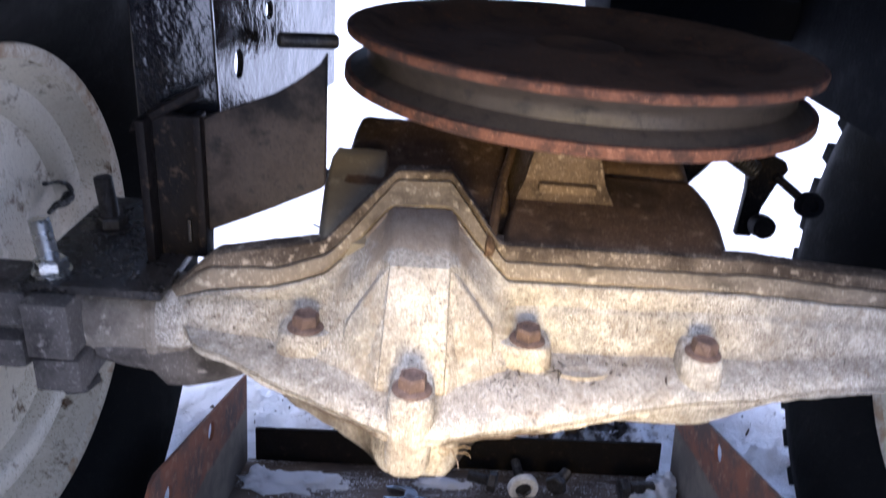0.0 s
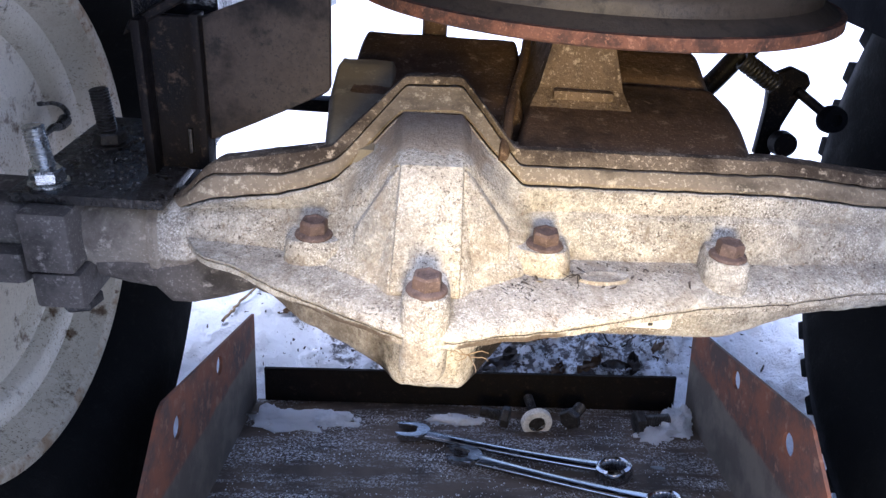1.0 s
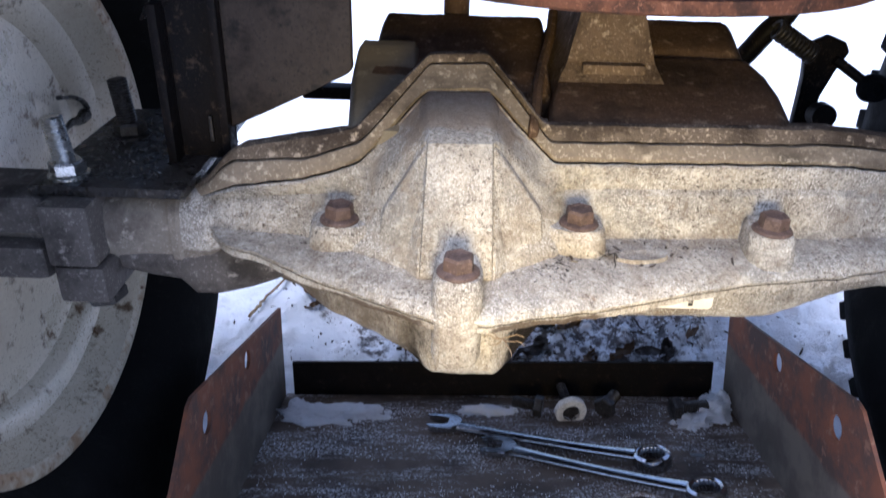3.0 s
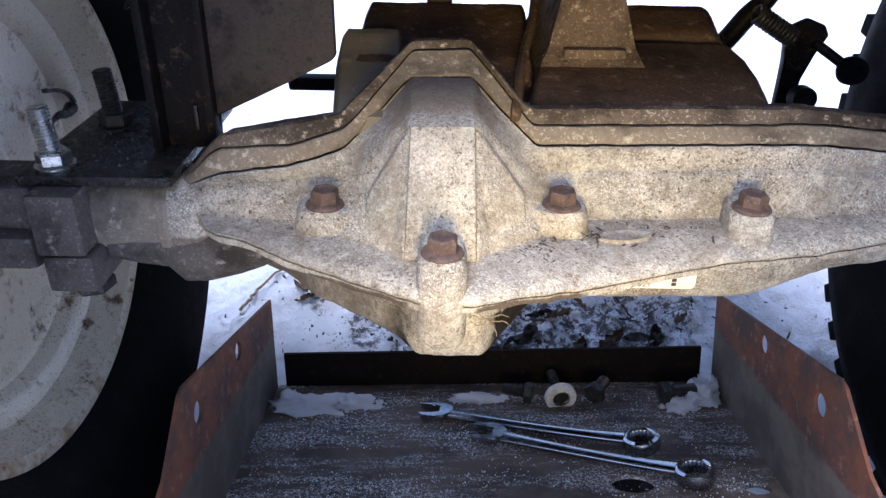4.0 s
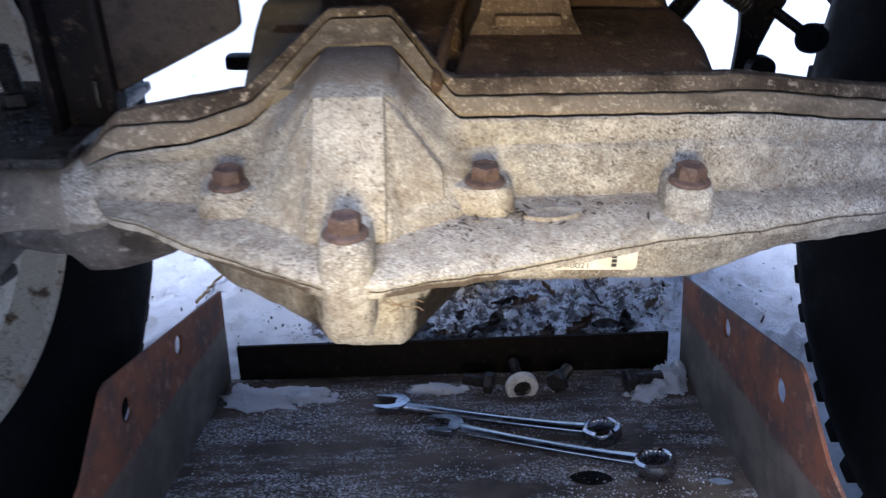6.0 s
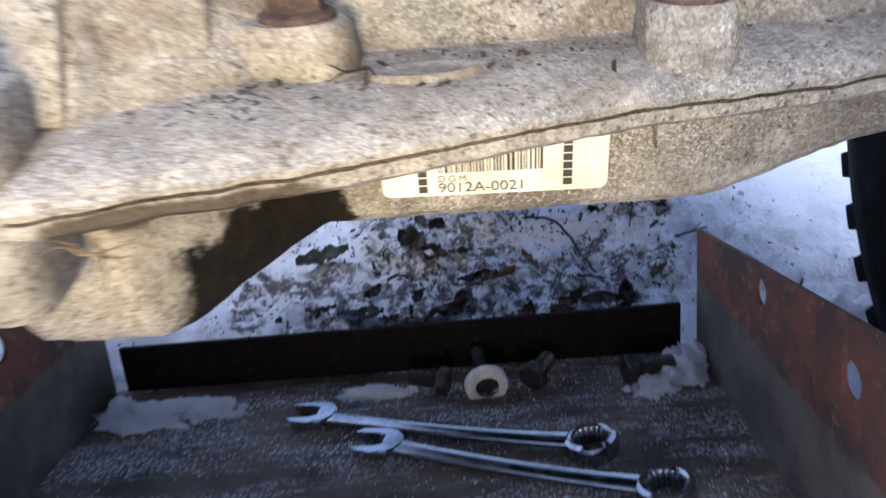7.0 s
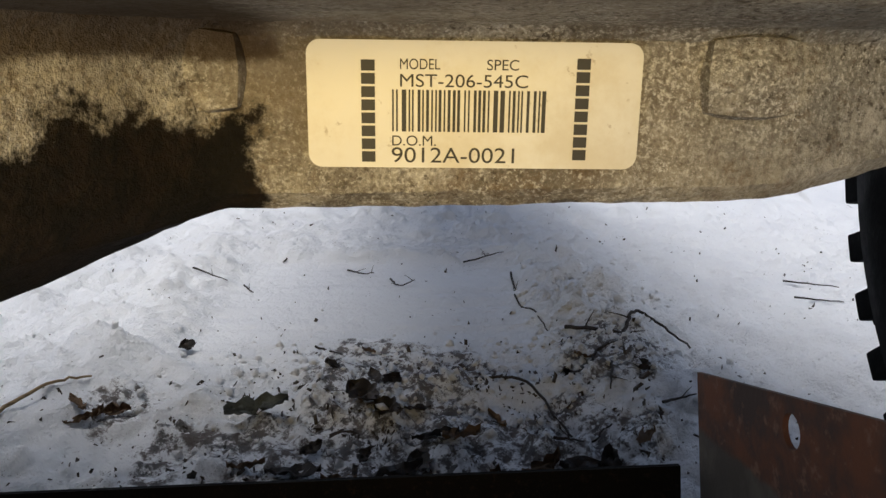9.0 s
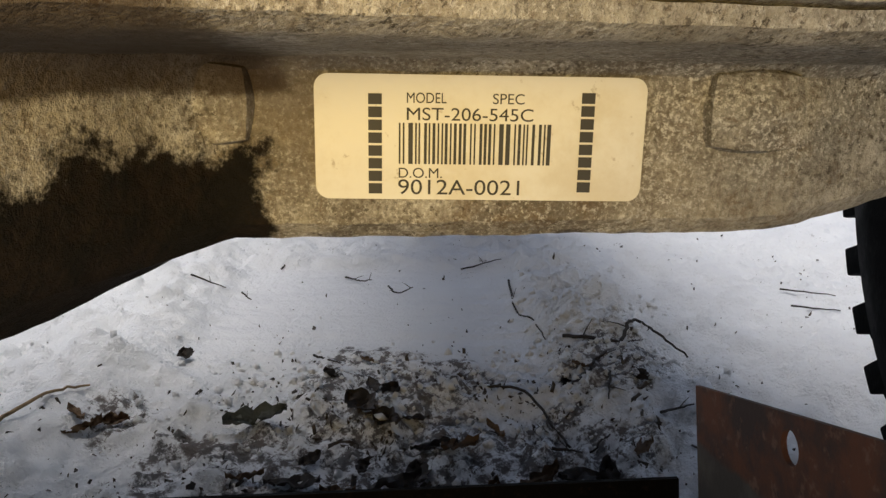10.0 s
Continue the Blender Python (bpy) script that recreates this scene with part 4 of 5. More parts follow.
# ---- wheels ----
def build_wheel(x, inward, name_label):
    """inward: +1 where the inner side faces +x."""
    y, z = .473, .291
    t = thing("rear_wheel", name_label, "wheel", (x, y, 0.0), "rear wheels")
    m = Matrix.Translation((x, y, z)) @ pose(0, 0, 0, 0, 90 * inward, 0)
    # height runs along the axle, towards the inside
    bm = bmesh.new()
    turned(bm, [(0, -.036), (.035, -.036), (.045, -.038), (.105, -.040), (.113, -.038), (.118, -.031), (.123, -.028), (.130, -.026), (.1385, -.013), (.1415, -.007)], 72, m)
    rim = part("rim", bm, RIM, t, "cream painted rim with rust spots")
    bm = bmesh.new()
    turned(bm, [(.1415, -.007), (.1455, -.0045), (.1500, -.005), (.1515, -.009), (.1485, -.012), (.1485, -.19)], 72, m)
    part("rim_edge", bm, RIMEDGE, rim, "rusty rolled rim edge")
    bm = bmesh.new()
    turned(bm, [(.1480, -.010), (.154, -.001), (.162, .010), (.190, .025), (.222, .028), (.248, .020), (.262, .008), (.268, -.004),
                (.272, -.030), (.274, -.115), (.272, -.20), (.262, -.238), (.222, -.257), (.165, -.24), (.146, -.20)], 96, m)
    for i in range(50):
        for side, off in ((-.004, 0.0), (-.226, 0.5)):
            a = 2 * math.pi * (i + off) / 50
            q = m @ Matrix.Rotation(a, 4, "Z")
            s = -1 if side > -.1 else 1
            box(bm, .262, .2895, -.0105, .0105, min(side, side + s * .095), max(side, side + s * .095), 0.003, q)
            box(bm, .244, .284, -.0085, .0085, min(side - s * .011, side + s * .01), max(side - s * .011, side + s * .01), 0.002, q)
    part("tyre", bm, RUBBER, t, "black rubber tyre with block tread")
    return t, m


WL, WLM = build_wheel(-.2255, 1, "cream rimmed rear wheel with black lugged tyre on the snow")
WR, WRM = build_wheel(.363, -1, "cream rimmed rear wheel with black lugged tyre on the snow")


def build_wire():
    t = thing("loose_wire", "curled black oily strip hanging against the wheel rim", "strip", (-.255, .60, .30))
    bm = bmesh.new()
    tube(bm, smooth_line([(-.2520, .553, .334), (-.2515, .567, .3305), (-.2510, .5785, .3242), (-.2510, .583, .3165), (-.2515, .577, .3125)]), .0011, 8, 2.2)
    tube(bm, smooth_line([(-.2515, .5800, .3150), (-.2515, .571, .3135), (-.2515, .561, .3155), (-.2520, .551, .3140)]), .0044, 8, 0.35)
    turned(bm, [(0, -.0015), (.002, -.001), (.0022, .001), (0, .0016)], 10, Matrix.Translation((-.252, .5525, .3345)))
    part("strip", bm, GRIME, t)


build_wire()


# ---- brake linkage ----
def build_linkage():
    t = thing("brake_linkage", "black brake lever with coil spring and round knob", "linkage", (.26, .63, .30))
    y = .64
    bm = bmesh.new()
    flat(bm, [(.246, y, .352), (.248, y, .363), (.260, y, .369), (.2725, y, .3645), (.2765, y, .3573), (.2693, y, .344), (.2622, y, .326), (.2610, y, .300), (.2480, y, .300), (.2480, y, .338)], .007)
    part("lever", bm, BRACKET, t)
    bm = bmesh.new()
    tube(bm, smooth_line([(.192, y + .016, .330), (.208, y + .014, .350), (.219, y + .012, .367), (.232, y + .012, .383), (.236, y + .012, .41)]), .0075, 10)
    part("arm", bm, BRACKET, t)
    bm = bmesh.new()
    a, b = Vector((.220, y - .002, .373)), Vector((.250, y - .002, .3555))
    q, d = basis(a, b)
    tube(bm, [q @ Vector((.0058 * math.cos(k * .6), .0058 * math.sin(k * .6), d * k / 115)) for k in range(116)], .0017, 6)
    part("coil_spring", bm, DARKSTEEL, t, "steel coil spring", 60)
    bm = bmesh.new()
    rod(bm, (.266, y - .002, .353), (.2895, y - .014, .3375), .0036)
    part("link_rod", bm, BRACKET, t)
    bm = bmesh.new()
    q, d = basis((.2905, y - .010, .3355), (.2912, y - .022, .3380))
    turned(bm, [(0, 0), (.0085, 0), (.0100, .002), (.0102, .008), (.0088, d), (.0046, d), (.0038, d - .003), (0, d - .003)], 24, q)
    part("knob", bm, PLASTIC, t, "round black knob")
    bm = bmesh.new()
    q, d = basis((.2615, y - .006, .314), (.2618, y - .018, .3155))
    turned(bm, [(0, 0), (.0088, 0), (.0096, .003), (.0088, d), (0, d)], 24, q)
    part("roller", bm, BRACKET, t)


build_linkage()


# ---- steel tray on the snow ----
TRAY = pose(.052, .66, .012, -11.3, -2.2, 0)


def build_tray():
    t = thing("steel_tray", "rusty folded steel plate tray with frost on its floor", "tray", (.052, .66, .012))
    half = .211
    bm = bmesh.new()
    plate(bm, [(-half, -.42), (half, -.42), (half, .020), (-half, .020)], [(.100, -.150, .017, .012), (.160, -.081, .008, .006), (.192, -.158, .010, .007)], -.004, TRAY)
    fl = part("tray_floor", bm, TRAYFLOOR, t, "brown steel floor dusted with frost", 20)
    for s in (-1, 1):
        side = TRAY @ Matrix.Translation((s * half, 0, 0)) @ Matrix(((0, 0, s, 0), (1, 0, 0, 0), (0, 1, 0, 0), (0, 0, 0, 1)))
        bm = bmesh.new()
        plate(bm, [(-.40, -.004), (.016, -.004), (.020, .090), (-.214, .1195), (-.222, .117), (-.262, .080), (-.40, .02)],
              [(-.094, .0895, .0080, .0080), (-.194, .0900, .0085, .0086)], .0026, side)
        w = part("tray_wall", bm, TRAYWALL, t, "side wall, rusted along its upper half", 20)
    bm = bmesh.new()
    plate(bm, [(-.203, 0), (.200, 0), (.200, .036), (-.203, .034)], [], .004, TRAY @ Matrix.Translation((0, .022, 0)) @ pose(0, 0, 0, 90, 0, 0))
    part("tray_lip", bm, TRAYLIP, t, "dark rear lip", 20)


build_tray()


def on_tray(x, y, h=0.0):
    """A place on the tray's floor under world x, y, h above it."""
    inv = TRAY.inverted()
    a, b = inv @ Vector((x, y, 0)), inv @ Vector((x, y, 1))
    k = -a.z / (b.z - a.z)
    return TRAY @ (a.lerp(b, k) + Vector((0, 0, h)))


def build_wrench(a, b, ring, label):
    """A combination wrench from its open end a to its ring b, both on the tray."""
    a, b = on_tray(*a), on_tray(*b)
    zdir = TRAY.to_3x3() @ Vector((0, 0, 1))
    xdir = (b - a).normalized()
    ydir = zdir.cross(xdir)
    m = Matrix((xdir, ydir, zdir)).transposed().to_4x4()
    m.translation = a
    L = (b - a).length
    t = thing("combination_wrench", label, "wrench", a, "wrenches in the tray")
    bm = bmesh.new()
    rows = []
    for k in range(21):
        s = k / 20
        x = .014 + (L - .026) * s
        w = .0055 + .0016 * abs(2 * s - 1) ** 2
        h = .0026
        zc = .0036 + .0045 * s ** 3
        rows.append([m @ Vector((x, w * math.copysign(abs(math.cos(q)) ** .5, math.cos(q)), zc + h * math.copysign(abs(math.sin(q)) ** .7, math.sin(q)))) for q in np.linspace(0, 2 * math.pi, 17)[:-1]])
    sheet(bm, rows, True)
    part("shank", bm, CHROME, t, smooth=60)
    bm = bmesh.new()
    out = []
    for k in range(13):
        q = radians(-105 + 210 * k / 12)
        out.append((.004 + .0135 * math.cos(q), .0135 * math.sin(q)))
    out += [(-.010, .0125), (-.0125, .0085), (.000, .0062), (.005, .004), (.005, -.004), (.000, -.0062), (-.0125, -.0085), (-.010, -.0125)]
    plate(bm, out, [], .006, m @ pose(0, 0, .001, 0, 0, 15))
    bmesh.ops.bevel(bm, geom=[e for e in bm.edges if e.calc_face_angle(0) > 1.0], offset=.001, segments=2, affect="EDGES")
    part("open_jaw", bm, CHROME, t, "open-ended jaw", 30)
    bm = bmesh.new()
    r = ring
    c = m @ Matrix.Translation((L, 0, .0065)) @ pose(0, 0, 0, 0, -9, 0)
    prof = [(r * .66, -.005), (r * .9, -.0055), (r, -.003), (r * 1.02, .001), (r * .96, .0055), (r * .80, .0068), (r * .70, .0058), (r * .66, .0050), (r * .66, -.005)]
    n, vs = 48, []
    for rr, h in prof:
        vs.append([bm.verts.new(c @ Vector(((rr * (1 + (.07 * (-1) ** i if rr < r * .69 else 0)) * math.cos(2 * math.pi * i / n)), rr * (1 + (.07 * (-1) ** i if rr < r * .69 else 0)) * math.sin(2 * math.pi * i / n), h))) for i in range(n)])
    for p, q in zip(vs, vs[1:]):
        for i in range(n):
            bm.faces.new((p[i], p[(i + 1) % n], q[(i + 1) % n], q[i]))
    bmesh.ops.remove_doubles(bm, verts=bm.verts, dist=1e-6)
    part("ring", bm, CHROME, t, "twelve-point ring end", 40)


build_wrench((-.004, .619), (.168, .560), .0155, "chrome combination wrench lying on the frosted tray")
build_wrench((.042, .581), (.198, .515), .0155, "chrome combination wrench with its ring end raised on the tray")


def build_bolt(x, y, turn, head, label, washer=None, long=.030):
    """A bolt lying on the tray, its head towards -y before turning."""
    base = on_tray(x, y, head)
    t = thing("loose_bolt", label, "bolt", base, "loose bolts in the tray")
    m = Matrix.Translation(base) @ pose(0, 0, 0, -90, 0, turn)
    ahead = m.to_3x3() @ Vector((0, 0, 1))
    bm = bmesh.new()
    hexagon(bm, base, base + ahead * .008, head)
    part("head", bm, DARKSTEEL, t, smooth=25)
    bm = bmesh.new()
    threaded(bm, base + ahead * .008, base + ahead * (.008 + long), head * .55)
    part("thread", bm, DARKSTEEL, t, smooth=25)
    if washer:
        bm = bmesh.new()
        turned(bm, [(head * .95, -.002), (washer * .95, -.002), (washer, -.0005), (washer, .004), (head * .8, .004)], 28, m)
        part("washer", bm, WHITE, t, "dirty white washer ring")


build_bolt(.112, .632, 8, .0085, "dark bolt with a white washer lying against the tray lip", .0145)
build_bolt(.087, .638, 75, .0100, "dark hex bolt lying against the tray lip", None, .020)
build_bolt(.141, .634, -35, .0105, "dark hex bolt lying against the tray lip", None, .018)
build_bolt(.203, .635, -80, .0110, "dark hex bolt half buried in snow in the tray", None, .026)


def blob(bm, centre, size, m, seed, rough=.30, keep=-.08):
    """An uneven heap, flat below."""
    r = bmesh.ops.create_icosphere(bm, subdivisions=4, radius=1.0)
    for v in r["verts"]:
        d = v.co.normalized()
        k = 1 + rough * noise.noise(d * 1.7 + Vector((seed, 0, 0))) + rough * .6 * noise.noise(d * 4.5 + Vector((0, seed, 0))) + rough * .35 * noise.noise(d * 11 + Vector((0, 0, seed))) + rough * .22 * noise.noise(d * 27)
        p = Vector((d.x * size[0], d.y * size[1], max(d.z, keep) * size[2])) * k
        v.co = m @ (Vector(centre) + p)


def snow_lump(spots, seed):
    """A ragged heap with loose crumbs round its foot."""
    rnd = random.Random(int(seed * 10))
    bm = bmesh.new()
    for i, (x, y, sx, sy, sz) in enumerate(spots):
        p = TRAY.inverted() @ on_tray(x, y)
        blob(bm, p, (sx, sy, sz), TRAY, seed + i * 3.1, .55)
        for k in range(46):
            a, f = rnd.uniform(0, 6.28), rnd.uniform(.35, 1.25)
            r = rnd.choice((.0009, .0013, .0018, .0026)) * rnd.uniform(.7, 1.2)
            lift = sz * .75 * max(0.0, 1 - f * f)
            c = p + Vector((sx * f * math.cos(a), sy * f * math.sin(a), lift + r * .4))
            q = TRAY @ Matrix.Translation(c) @ Euler((rnd.uniform(0, 3), rnd.uniform(0, 3), 0)).to_matrix().to_4x4() @ Matrix.Diagonal((r * rnd.uniform(.7, 1.4), r * rnd.uniform(.7, 1.4), r, 1))
            bmesh.ops.create_icosphere(bm, subdivisions=1, radius=1.0, matrix=q)
    ob = part("snow_lump", bm, CLUMP, None, smooth=80)
    tagged(ob, "small heap of granular white snow on the tray", "snow", "snow in the tray")


for seed, spot in enumerate(((-.115, .635, .034, .014, .012), (-.083, .638, .026, .010, .010), (-.138, .640, .013, .011, .011), (.238, .640, .018, .014, .014),
                             (.222, .628, .016, .011, .009), (.252, .655, .012, .013, .015), (.035, .646, .024, .008, .005))):
    snow_lump([spot], seed * 2.3)


def build_frost():
    """Loose grains of frozen snow lying in streaks on the tray's floor."""
    rnd = random.Random(21)
    verts, faces = [], []
    while len(verts) < 5 * 3600:
        x, y = rnd.uniform(-.15, .25), rnd.uniform(.36, .655)
        f = noise.noise(Vector((x * 7, y * 30, 4))) + .6 * noise.noise(Vector((x * 28, y * 45, 1))) + .35 * noise.noise(Vector((x * 80, y * 80, 1)))
        if f < rnd.uniform(-.25, .55):
            continue
        r = rnd.choice((.00025, .00035, .0005, .0007)) * rnd.uniform(.7, 1.3)
        m = Matrix.Translation(on_tray(x, y, r * .5)) @ Euler((rnd.uniform(0, 6), rnd.uniform(0, 6), rnd.uniform(0, 6))).to_matrix().to_4x4()
        k = len(verts)
        verts += [m @ Vector(p) for p in ((-r, -r, 0), (r, -r * .8, 0), (r * .2, r, 0), (0, 0, r), (0, 0, -r))]
        faces += [(k, k + 1, k + 3), (k + 1, k + 2, k + 3), (k + 2, k, k + 3), (k + 1, k, k + 4), (k + 2, k + 1, k + 4), (k, k + 2, k + 4)]
    me = bpy.data.meshes.new("frost")
    me.from_pydata([tuple(v) for v in verts], [], faces)
    me.materials.append(CLUMP)
    tagged(new("frost_grains", me), "white grains of frozen snow scattered on the tray", "frost", kind="stuff")


build_frost()


def build_plate_grit():
    """Wet grit and ice grains lying on the bracket's foot plate."""
    rnd = random.Random(31)
    verts, faces = [], []
    for i in range(520):
        x, y = rnd.gauss(-.172, .016), rnd.gauss(.485, .03)
        if not (-.209 < x < -.153 and .436 < y < .55):
            continue
        r = rnd.choice((.0003, .0004, .0006, .0008)) * rnd.uniform(.7, 1.3)
        m = Matrix.Translation((x, y, .3286 + r * .4)) @ Euler((rnd.uniform(0, 6), rnd.uniform(0, 6), rnd.uniform(0, 6))).to_matrix().to_4x4()
        k = len(verts)
        verts += [m @ Vector(p) for p in ((-r, -r, 0), (r, -r * .8, 0), (r * .2, r, 0), (0, 0, r), (0, 0, -r))]
        faces += [(k, k + 1, k + 3), (k + 1, k + 2, k + 3), (k + 2, k, k + 3), (k + 1, k, k + 4), (k + 2, k + 1, k + 4), (k, k + 2, k + 4)]
    me = bpy.data.meshes.new("plate_grit")
    me.from_pydata([tuple(v) for v in verts], [], faces)
    me.materials.append(GRIT)
    tagged(new("plate_grit", me), "wet dark grit and ice grains on the bracket plate", "grit", kind="stuff")


build_plate_grit()


# ---- litter on the snow ----
def gz(x, y):
    return ground_height(x, y)


TWIGS = [
    [(.249, 1.028), (.278, 1.004), (.297, .986), (.267, .953), (.248, .924), (.233, .901)],
    [(.297, .986), (.316, 1.022), (.342, 1.029), (.371, 1.003)],
    [(.220, 1.262), (.217, 1.156), (.228, 1.106), (.234, 1.044)],
    [(.149, .926), (.191, .896), (.214, .835), (.228, .815), (.247, .825)],
    [(.061, 1.263), (.073, 1.226), (.094, 1.250)],
    [(.572, 1.233), (.626, 1.196)], [(.553, 1.163), (.609, 1.151)], [(-.005, 1.011), (.025, .986)],
    [(.295, .853), (.327, .867)], [(-.19, 1.24), (-.141, 1.216)], [(-.123, 1.228), (-.107, 1.204)],
    [(.001, 1.305), (.023, 1.277), (.037, 1.285)], [(.161, 1.332), (.218, 1.347)], [(-.092, 1.334), (-.081, 1.390)],
    [(.266, .906), (.255, .863)], [(.198, .792), (.217, .784)],
]


def build_twig(line, r, material, label, shoots=True):
    rnd = random.Random(int(line[0][0] * 1000))
    pts = smooth_line([(x, y, gz(x, y) + r * 0.8 + rnd.uniform(0, .004)) for x, y in line], 7)
    pts = [p + Vector((rnd.uniform(-1, 1), rnd.uniform(-1, 1), rnd.uniform(-.3, .6))) * r * 0.8 for p in pts]
    t = thing("twig", label, "twig", (line[0][0], line[0][1], gz(*line[0])), "twigs on the snow")
    bm = bmesh.new()
    tube(bm, pts, r, 6, .45)
    part("stem", bm, material, t, smooth=60)
    for k in range(4, len(pts) - 1, 9) if shoots else ():
        bm = bmesh.new()
        d = Vector((rnd.uniform(-1, 1), rnd.uniform(-1, 1), rnd.uniform(0, .8))).normalized()
        tube(bm, [pts[k], pts[k] + d * r * 5, pts[k] + d * r * 11 + Vector((0, 0, -r))], r * .45, 5, .4)
        part("shoot", bm, material, t, smooth=60)


for k, line in enumerate(TWIGS):
    build_twig(line, .0015 if k in (2, 3) else (.0021 if k < 2 else .0013), TWIG, "thin dark forked twig lying on the snow")
build_twig([(-.222, .79), (-.213, .821), (-.196, .866), (-.177, .902)], .0020, STRAW, "dry straw-coloured stalk lying on the snow", False)


def leaf_mesh(length, width, curl, seed, material):
    bm = bmesh.new()
    rnd = random.Random(seed)
    rows = []
    for i in range(11):
        s = i / 10
        w = width * (math.sin(math.pi * min(s * 1.02, 1)) ** .75) * (1 + .26 * rnd.uniform(-1, 1)) + .0004
        rows.append([Vector((length * (s - .5), w * u * .5, curl * length * ((u * .9) ** 2 * .5 + .35 * (2 * s - 1) ** 2) + length * .07 * rnd.uniform(-1, 1))) for u in (-1, -.6, -.2, .2, .6, 1)])
    sheet(bm, rows)
    r = bmesh.ops.solidify(bm, geom=bm.faces[:], thickness=.0005)
    return mesh_of(bm, material, 50)


LEAVES = [(k, leaf_mesh(.040 + .010 * (k % 3), .020 + .006 * (k % 2), .08 + .07 * (k % 4), k, (LEAF, LEAF, LEAFTAN, LEAF)[k % 4])) for k in range(8)]


def build_leaf(x, y, k, turn, size=1.0, tip=(0, 0), mesh=None, label="curled dark brown dead leaf on the snow"):
    me = mesh or LEAVES[k][1]
    ob = new("dead_leaf", me)
    ob.matrix_world = Matrix.Translation((x, y, gz(x, y) + .003)) @ pose(0, 0, 0, tip[0], tip[1], turn) @ Matrix.Diagonal((size, size, size, 1))
    tagged(ob, label, "leaf", "dead leaves on the snow")


build_leaf(-.028, .846, 0, 20, 1.0, (14, -4), leaf_mesh(.05, .020, .2, 91, LEAFGREEN), "faded green-grey leaf lying on the snow")
rl = random.Random(8)
for x, y, s in ((.054, .86, 1.1), (.097, .859, .9), (.075, .84, .8), (-.142, .853, .9), (.013, .764, 1), (.045, .757, .8), (.084, .759, 1.1), (.184, .757, 1.2), (.112, .804, .9),
                (.130, .80, .8), (.075, .907, .7), (.291, .898, .7), (.266, .798, .7), (.234, .771, .8), (-.127, 1.0, .7), (.06, .93, .6), (.02, .94, .6), (.10, .78, .8), (.15, .76, .9),
                (.06, .79, .6), (.235, .93, .7), (.25, .945, .6), (.05, .99, .5), (.21, .76, .8), (.02, .80, .5), (-.02, .77, .6), (.16, .84, .5)):
    build_leaf(x, y, rl.randrange(8), rl.uniform(0, 360), s * .80, (rl.uniform(-22, 22), rl.uniform(-12, 12)))


for x, y, k, a in ((-.158, .832, 2, 30), (-.150, .842, 6, 80), (-.165, .842, 2, 140)):
    build_leaf(x, y, k, a, .42, (10, -8), None, "small torn brown leaf beside a straw stalk")


def build_snow_crumbs():
    """Crumbs and clods of broken snow, too many to count."""
    rnd = random.Random(17)
    verts, faces = [], []
    for i in range(3000):
        pick = rnd.random()
        if pick < .30:
            x, y = rnd.gauss(.29, .05), rnd.gauss(1.02, .13)
        elif pick < .60:
            x, y = rnd.gauss(.09, .11), rnd.gauss(.93, .09)
        elif pick < .65:
            x, y = rnd.gauss(-.15, .03), rnd.uniform(.80, 1.35)
        else:
            x, y = rnd.uniform(-.45, .75), rnd.uniform(.72, 1.55)
        if y < .70 or abs(x - .045) < .17 and 1.03 < y < 1.33 and rnd.random() < .85:
            continue
        r = rnd.choice((.0009, .0013, .0019, .0028, .0045) if pick < .60 else (.0006, .0009, .0012)) * rnd.uniform(.7, 1.4)
        m = Matrix.Translation((x, y, gz(x, y) + r * .1)) @ Euler((rnd.uniform(0, 6), rnd.uniform(0, 6), rnd.uniform(0, 6))).to_matrix().to_4x4()
        k = len(verts)
        j = [r * rnd.uniform(.6, 1.2) for _ in range(6)]
        verts += [m @ Vector(p) for p in ((j[0], 0, 0), (0, j[1], 0), (-j[2], 0, 0), (0, -j[3], 0), (0, 0, j[4]), (0, 0, -j[5]))]
        for q in range(4):
            faces += [(k + q, k + (q + 1) % 4, k + 4), (k + (q + 1) % 4, k + q, k + 5)]
    me = bpy.data.meshes.new("snow_crumbs")
    me.from_pydata([tuple(v) for v in verts], [], faces)
    me.shade_smooth()
    me.materials.append(CLUMP)
    tagged(new("snow_crumbs", me), "loose crumbs of broken white snow on the ground", "snow", kind="stuff")


build_snow_crumbs()


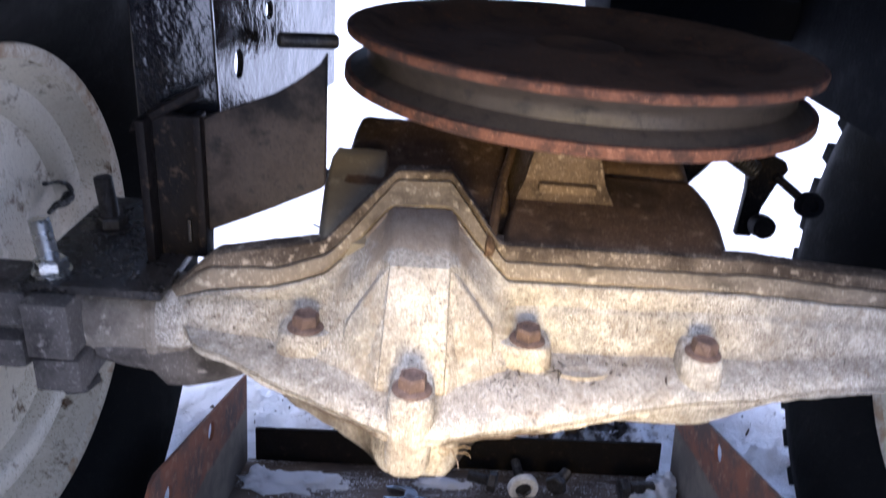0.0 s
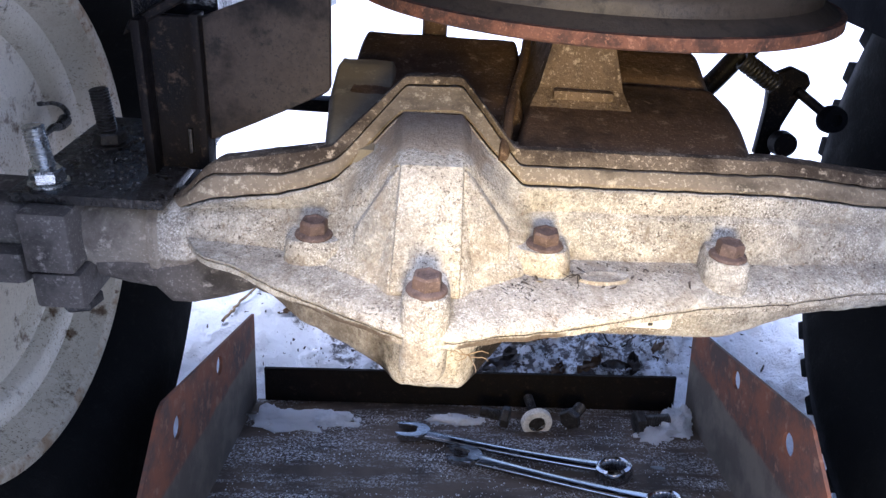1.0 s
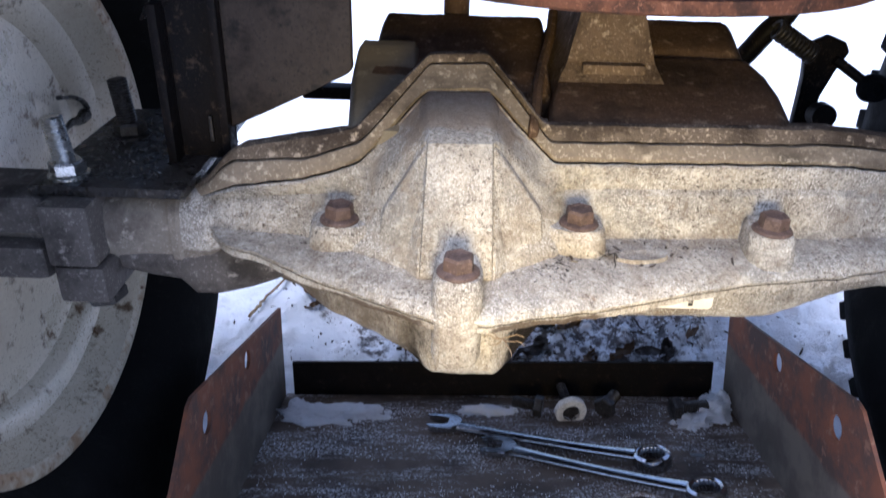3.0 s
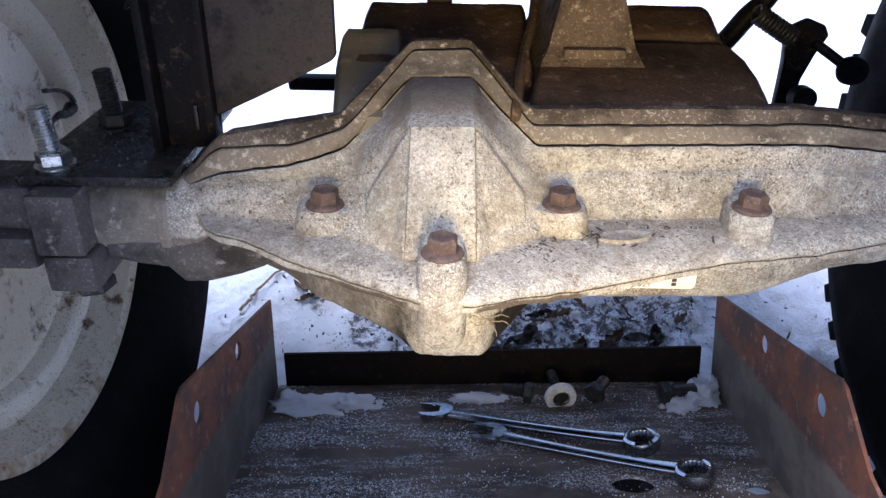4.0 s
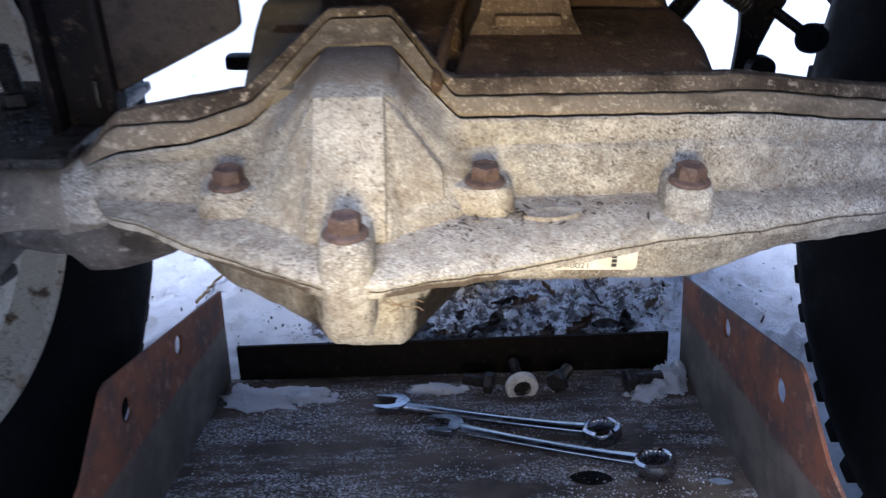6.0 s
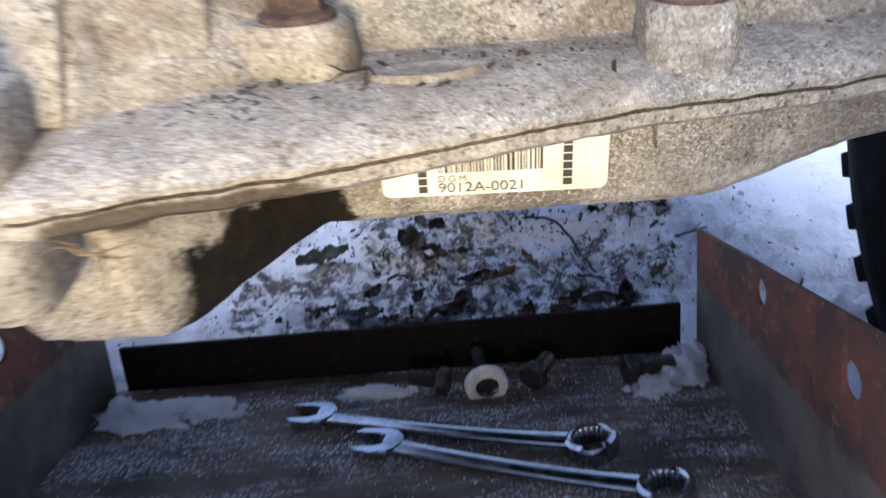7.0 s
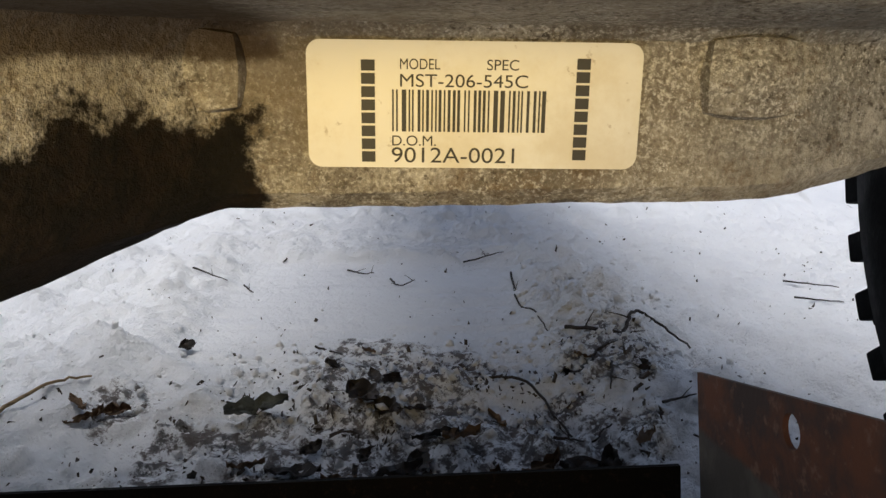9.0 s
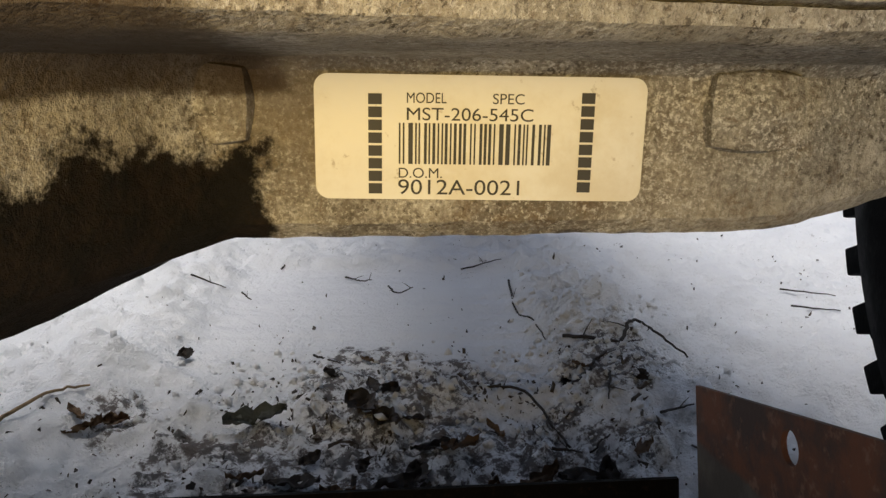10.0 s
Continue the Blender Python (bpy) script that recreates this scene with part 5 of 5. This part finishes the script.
def build_litter():
    """Crumbs of leaf, bark and earth, too many to count."""
    rnd = random.Random(5)
    verts, faces = [], []
    for i in range(2300):
        if i < 1900:
            x, y = rnd.gauss(.10, .12), rnd.gauss(.82, .09)
        else:
            x, y = rnd.uniform(-.4, .8), rnd.uniform(.72, 1.7)
        if not (-.45 < x < .85 and .69 < y < 1.8):
            continue
        if noise.noise(Vector((x * 13, y * 13, 2))) < -.05 and i < 1900:
            continue
        s = rnd.choice((.0005, .0007, .0009, .0012, .0018)) * rnd.uniform(.7, 1.4)
        m = Matrix.Translation((x, y, gz(x, y) + s * .4)) @ Euler((rnd.uniform(0, 6), rnd.uniform(0, 6), rnd.uniform(0, 6))).to_matrix().to_4x4()
        k = len(verts)
        l = s * rnd.choice((1, 1.5, 3))
        verts += [m @ Vector(p) for p in ((-l, -s, 0), (l, -s * .6, 0), (l * .8, s, 0), (-l * .6, s * .8, 0), (0, 0, s * .8))]
        faces += [(k + 3, k + 2, k + 1, k), (k, k + 1, k + 4), (k + 1, k + 2, k + 4), (k + 2, k + 3, k + 4), (k + 3, k, k + 4)]
    me = bpy.data.meshes.new("litter")
    me.from_pydata([tuple(v) for v in verts], [], faces)
    me.materials.append(LEAF)
    tagged(new("leaf_litter", me), "dark crumbs of leaf and bark scattered on snow", "leaf litter", kind="stuff")


build_litter()


def build_grit():
    """Grains of dirt and bark lying on the ledge of the housing."""
    rnd = random.Random(11)
    verts, faces = [], []
    for i in range(300):
        x = rnd.choice((rnd.gauss(.10, .035), rnd.gauss(.045, .02), rnd.uniform(-.08, .25)))
        if not -.09 < x < .27 or abs(x - .002) < .026:
            continue
        d = BASE(x)[0] - PART(x)[0]
        f = 1 - abs(rnd.gauss(0, .28))
        if f < .30 or f > .97:
            continue
        s = rnd.choice((.00022, .0003, .0004, .0006)) * rnd.uniform(.7, 1.4)
        lift = .66 + .27 * min(1, (f - .24) / .6)
        m = Matrix.Translation((x, PART(x)[0] + d * f, PART(x)[1] + (.3076 - PART(x)[1]) * lift + s * .3)) @ Euler((rnd.uniform(-.5, .5), rnd.uniform(-.5, .5), rnd.uniform(0, 6))).to_matrix().to_4x4()
        k = len(verts)
        l = s * rnd.choice((1, 1.4, 2.6, 4.5))
        verts += [m @ Vector(p) for p in ((-l, -s, 0), (l, -s * .6, 0), (l * .8, s, 0), (-l * .6, s * .8, 0), (0, 0, s * 1.1))]
        faces += [(k + 3, k + 2, k + 1, k), (k, k + 1, k + 4), (k + 1, k + 2, k + 4), (k + 2, k + 3, k + 4), (k + 3, k, k + 4)]
    me = bpy.data.meshes.new("grit")
    me.from_pydata([tuple(v) for v in verts], [], faces)
    me.materials.append(LEAF)
    tagged(new("grit", me), "dark grains of dirt lying on the housing ledge", "dirt", kind="stuff")


build_grit()


def build_fibre(at, seed, label, material):
    t = thing("root_fibre", label, "plant fibre", at)
    rnd = random.Random(seed)
    bm = bmesh.new()
    for k in range(6):
        p, pts = Vector(at), []
        d = Vector((rnd.uniform(-1, 1), rnd.uniform(-.6, .2), rnd.uniform(-1, .3))).normalized()
        for i in range(7):
            pts.append(p.copy())
            d = (d + Vector((rnd.uniform(-.6, .6), rnd.uniform(-.6, .6), rnd.uniform(-.6, .4)))).normalized()
            p += d * .0019
        tube(bm, pts, .00035, 5, .5)
    tagged(part("fibre", bm, material, t, smooth=60), kind="stuff")


build_fibre((.024, .376, .285), 3, "tuft of pale root fibre caught under the housing", FLUFF)
build_fibre((.079, .4175, .309), 6, "dark wisp of plant fibre caught beside a bolt boss", TWIG)
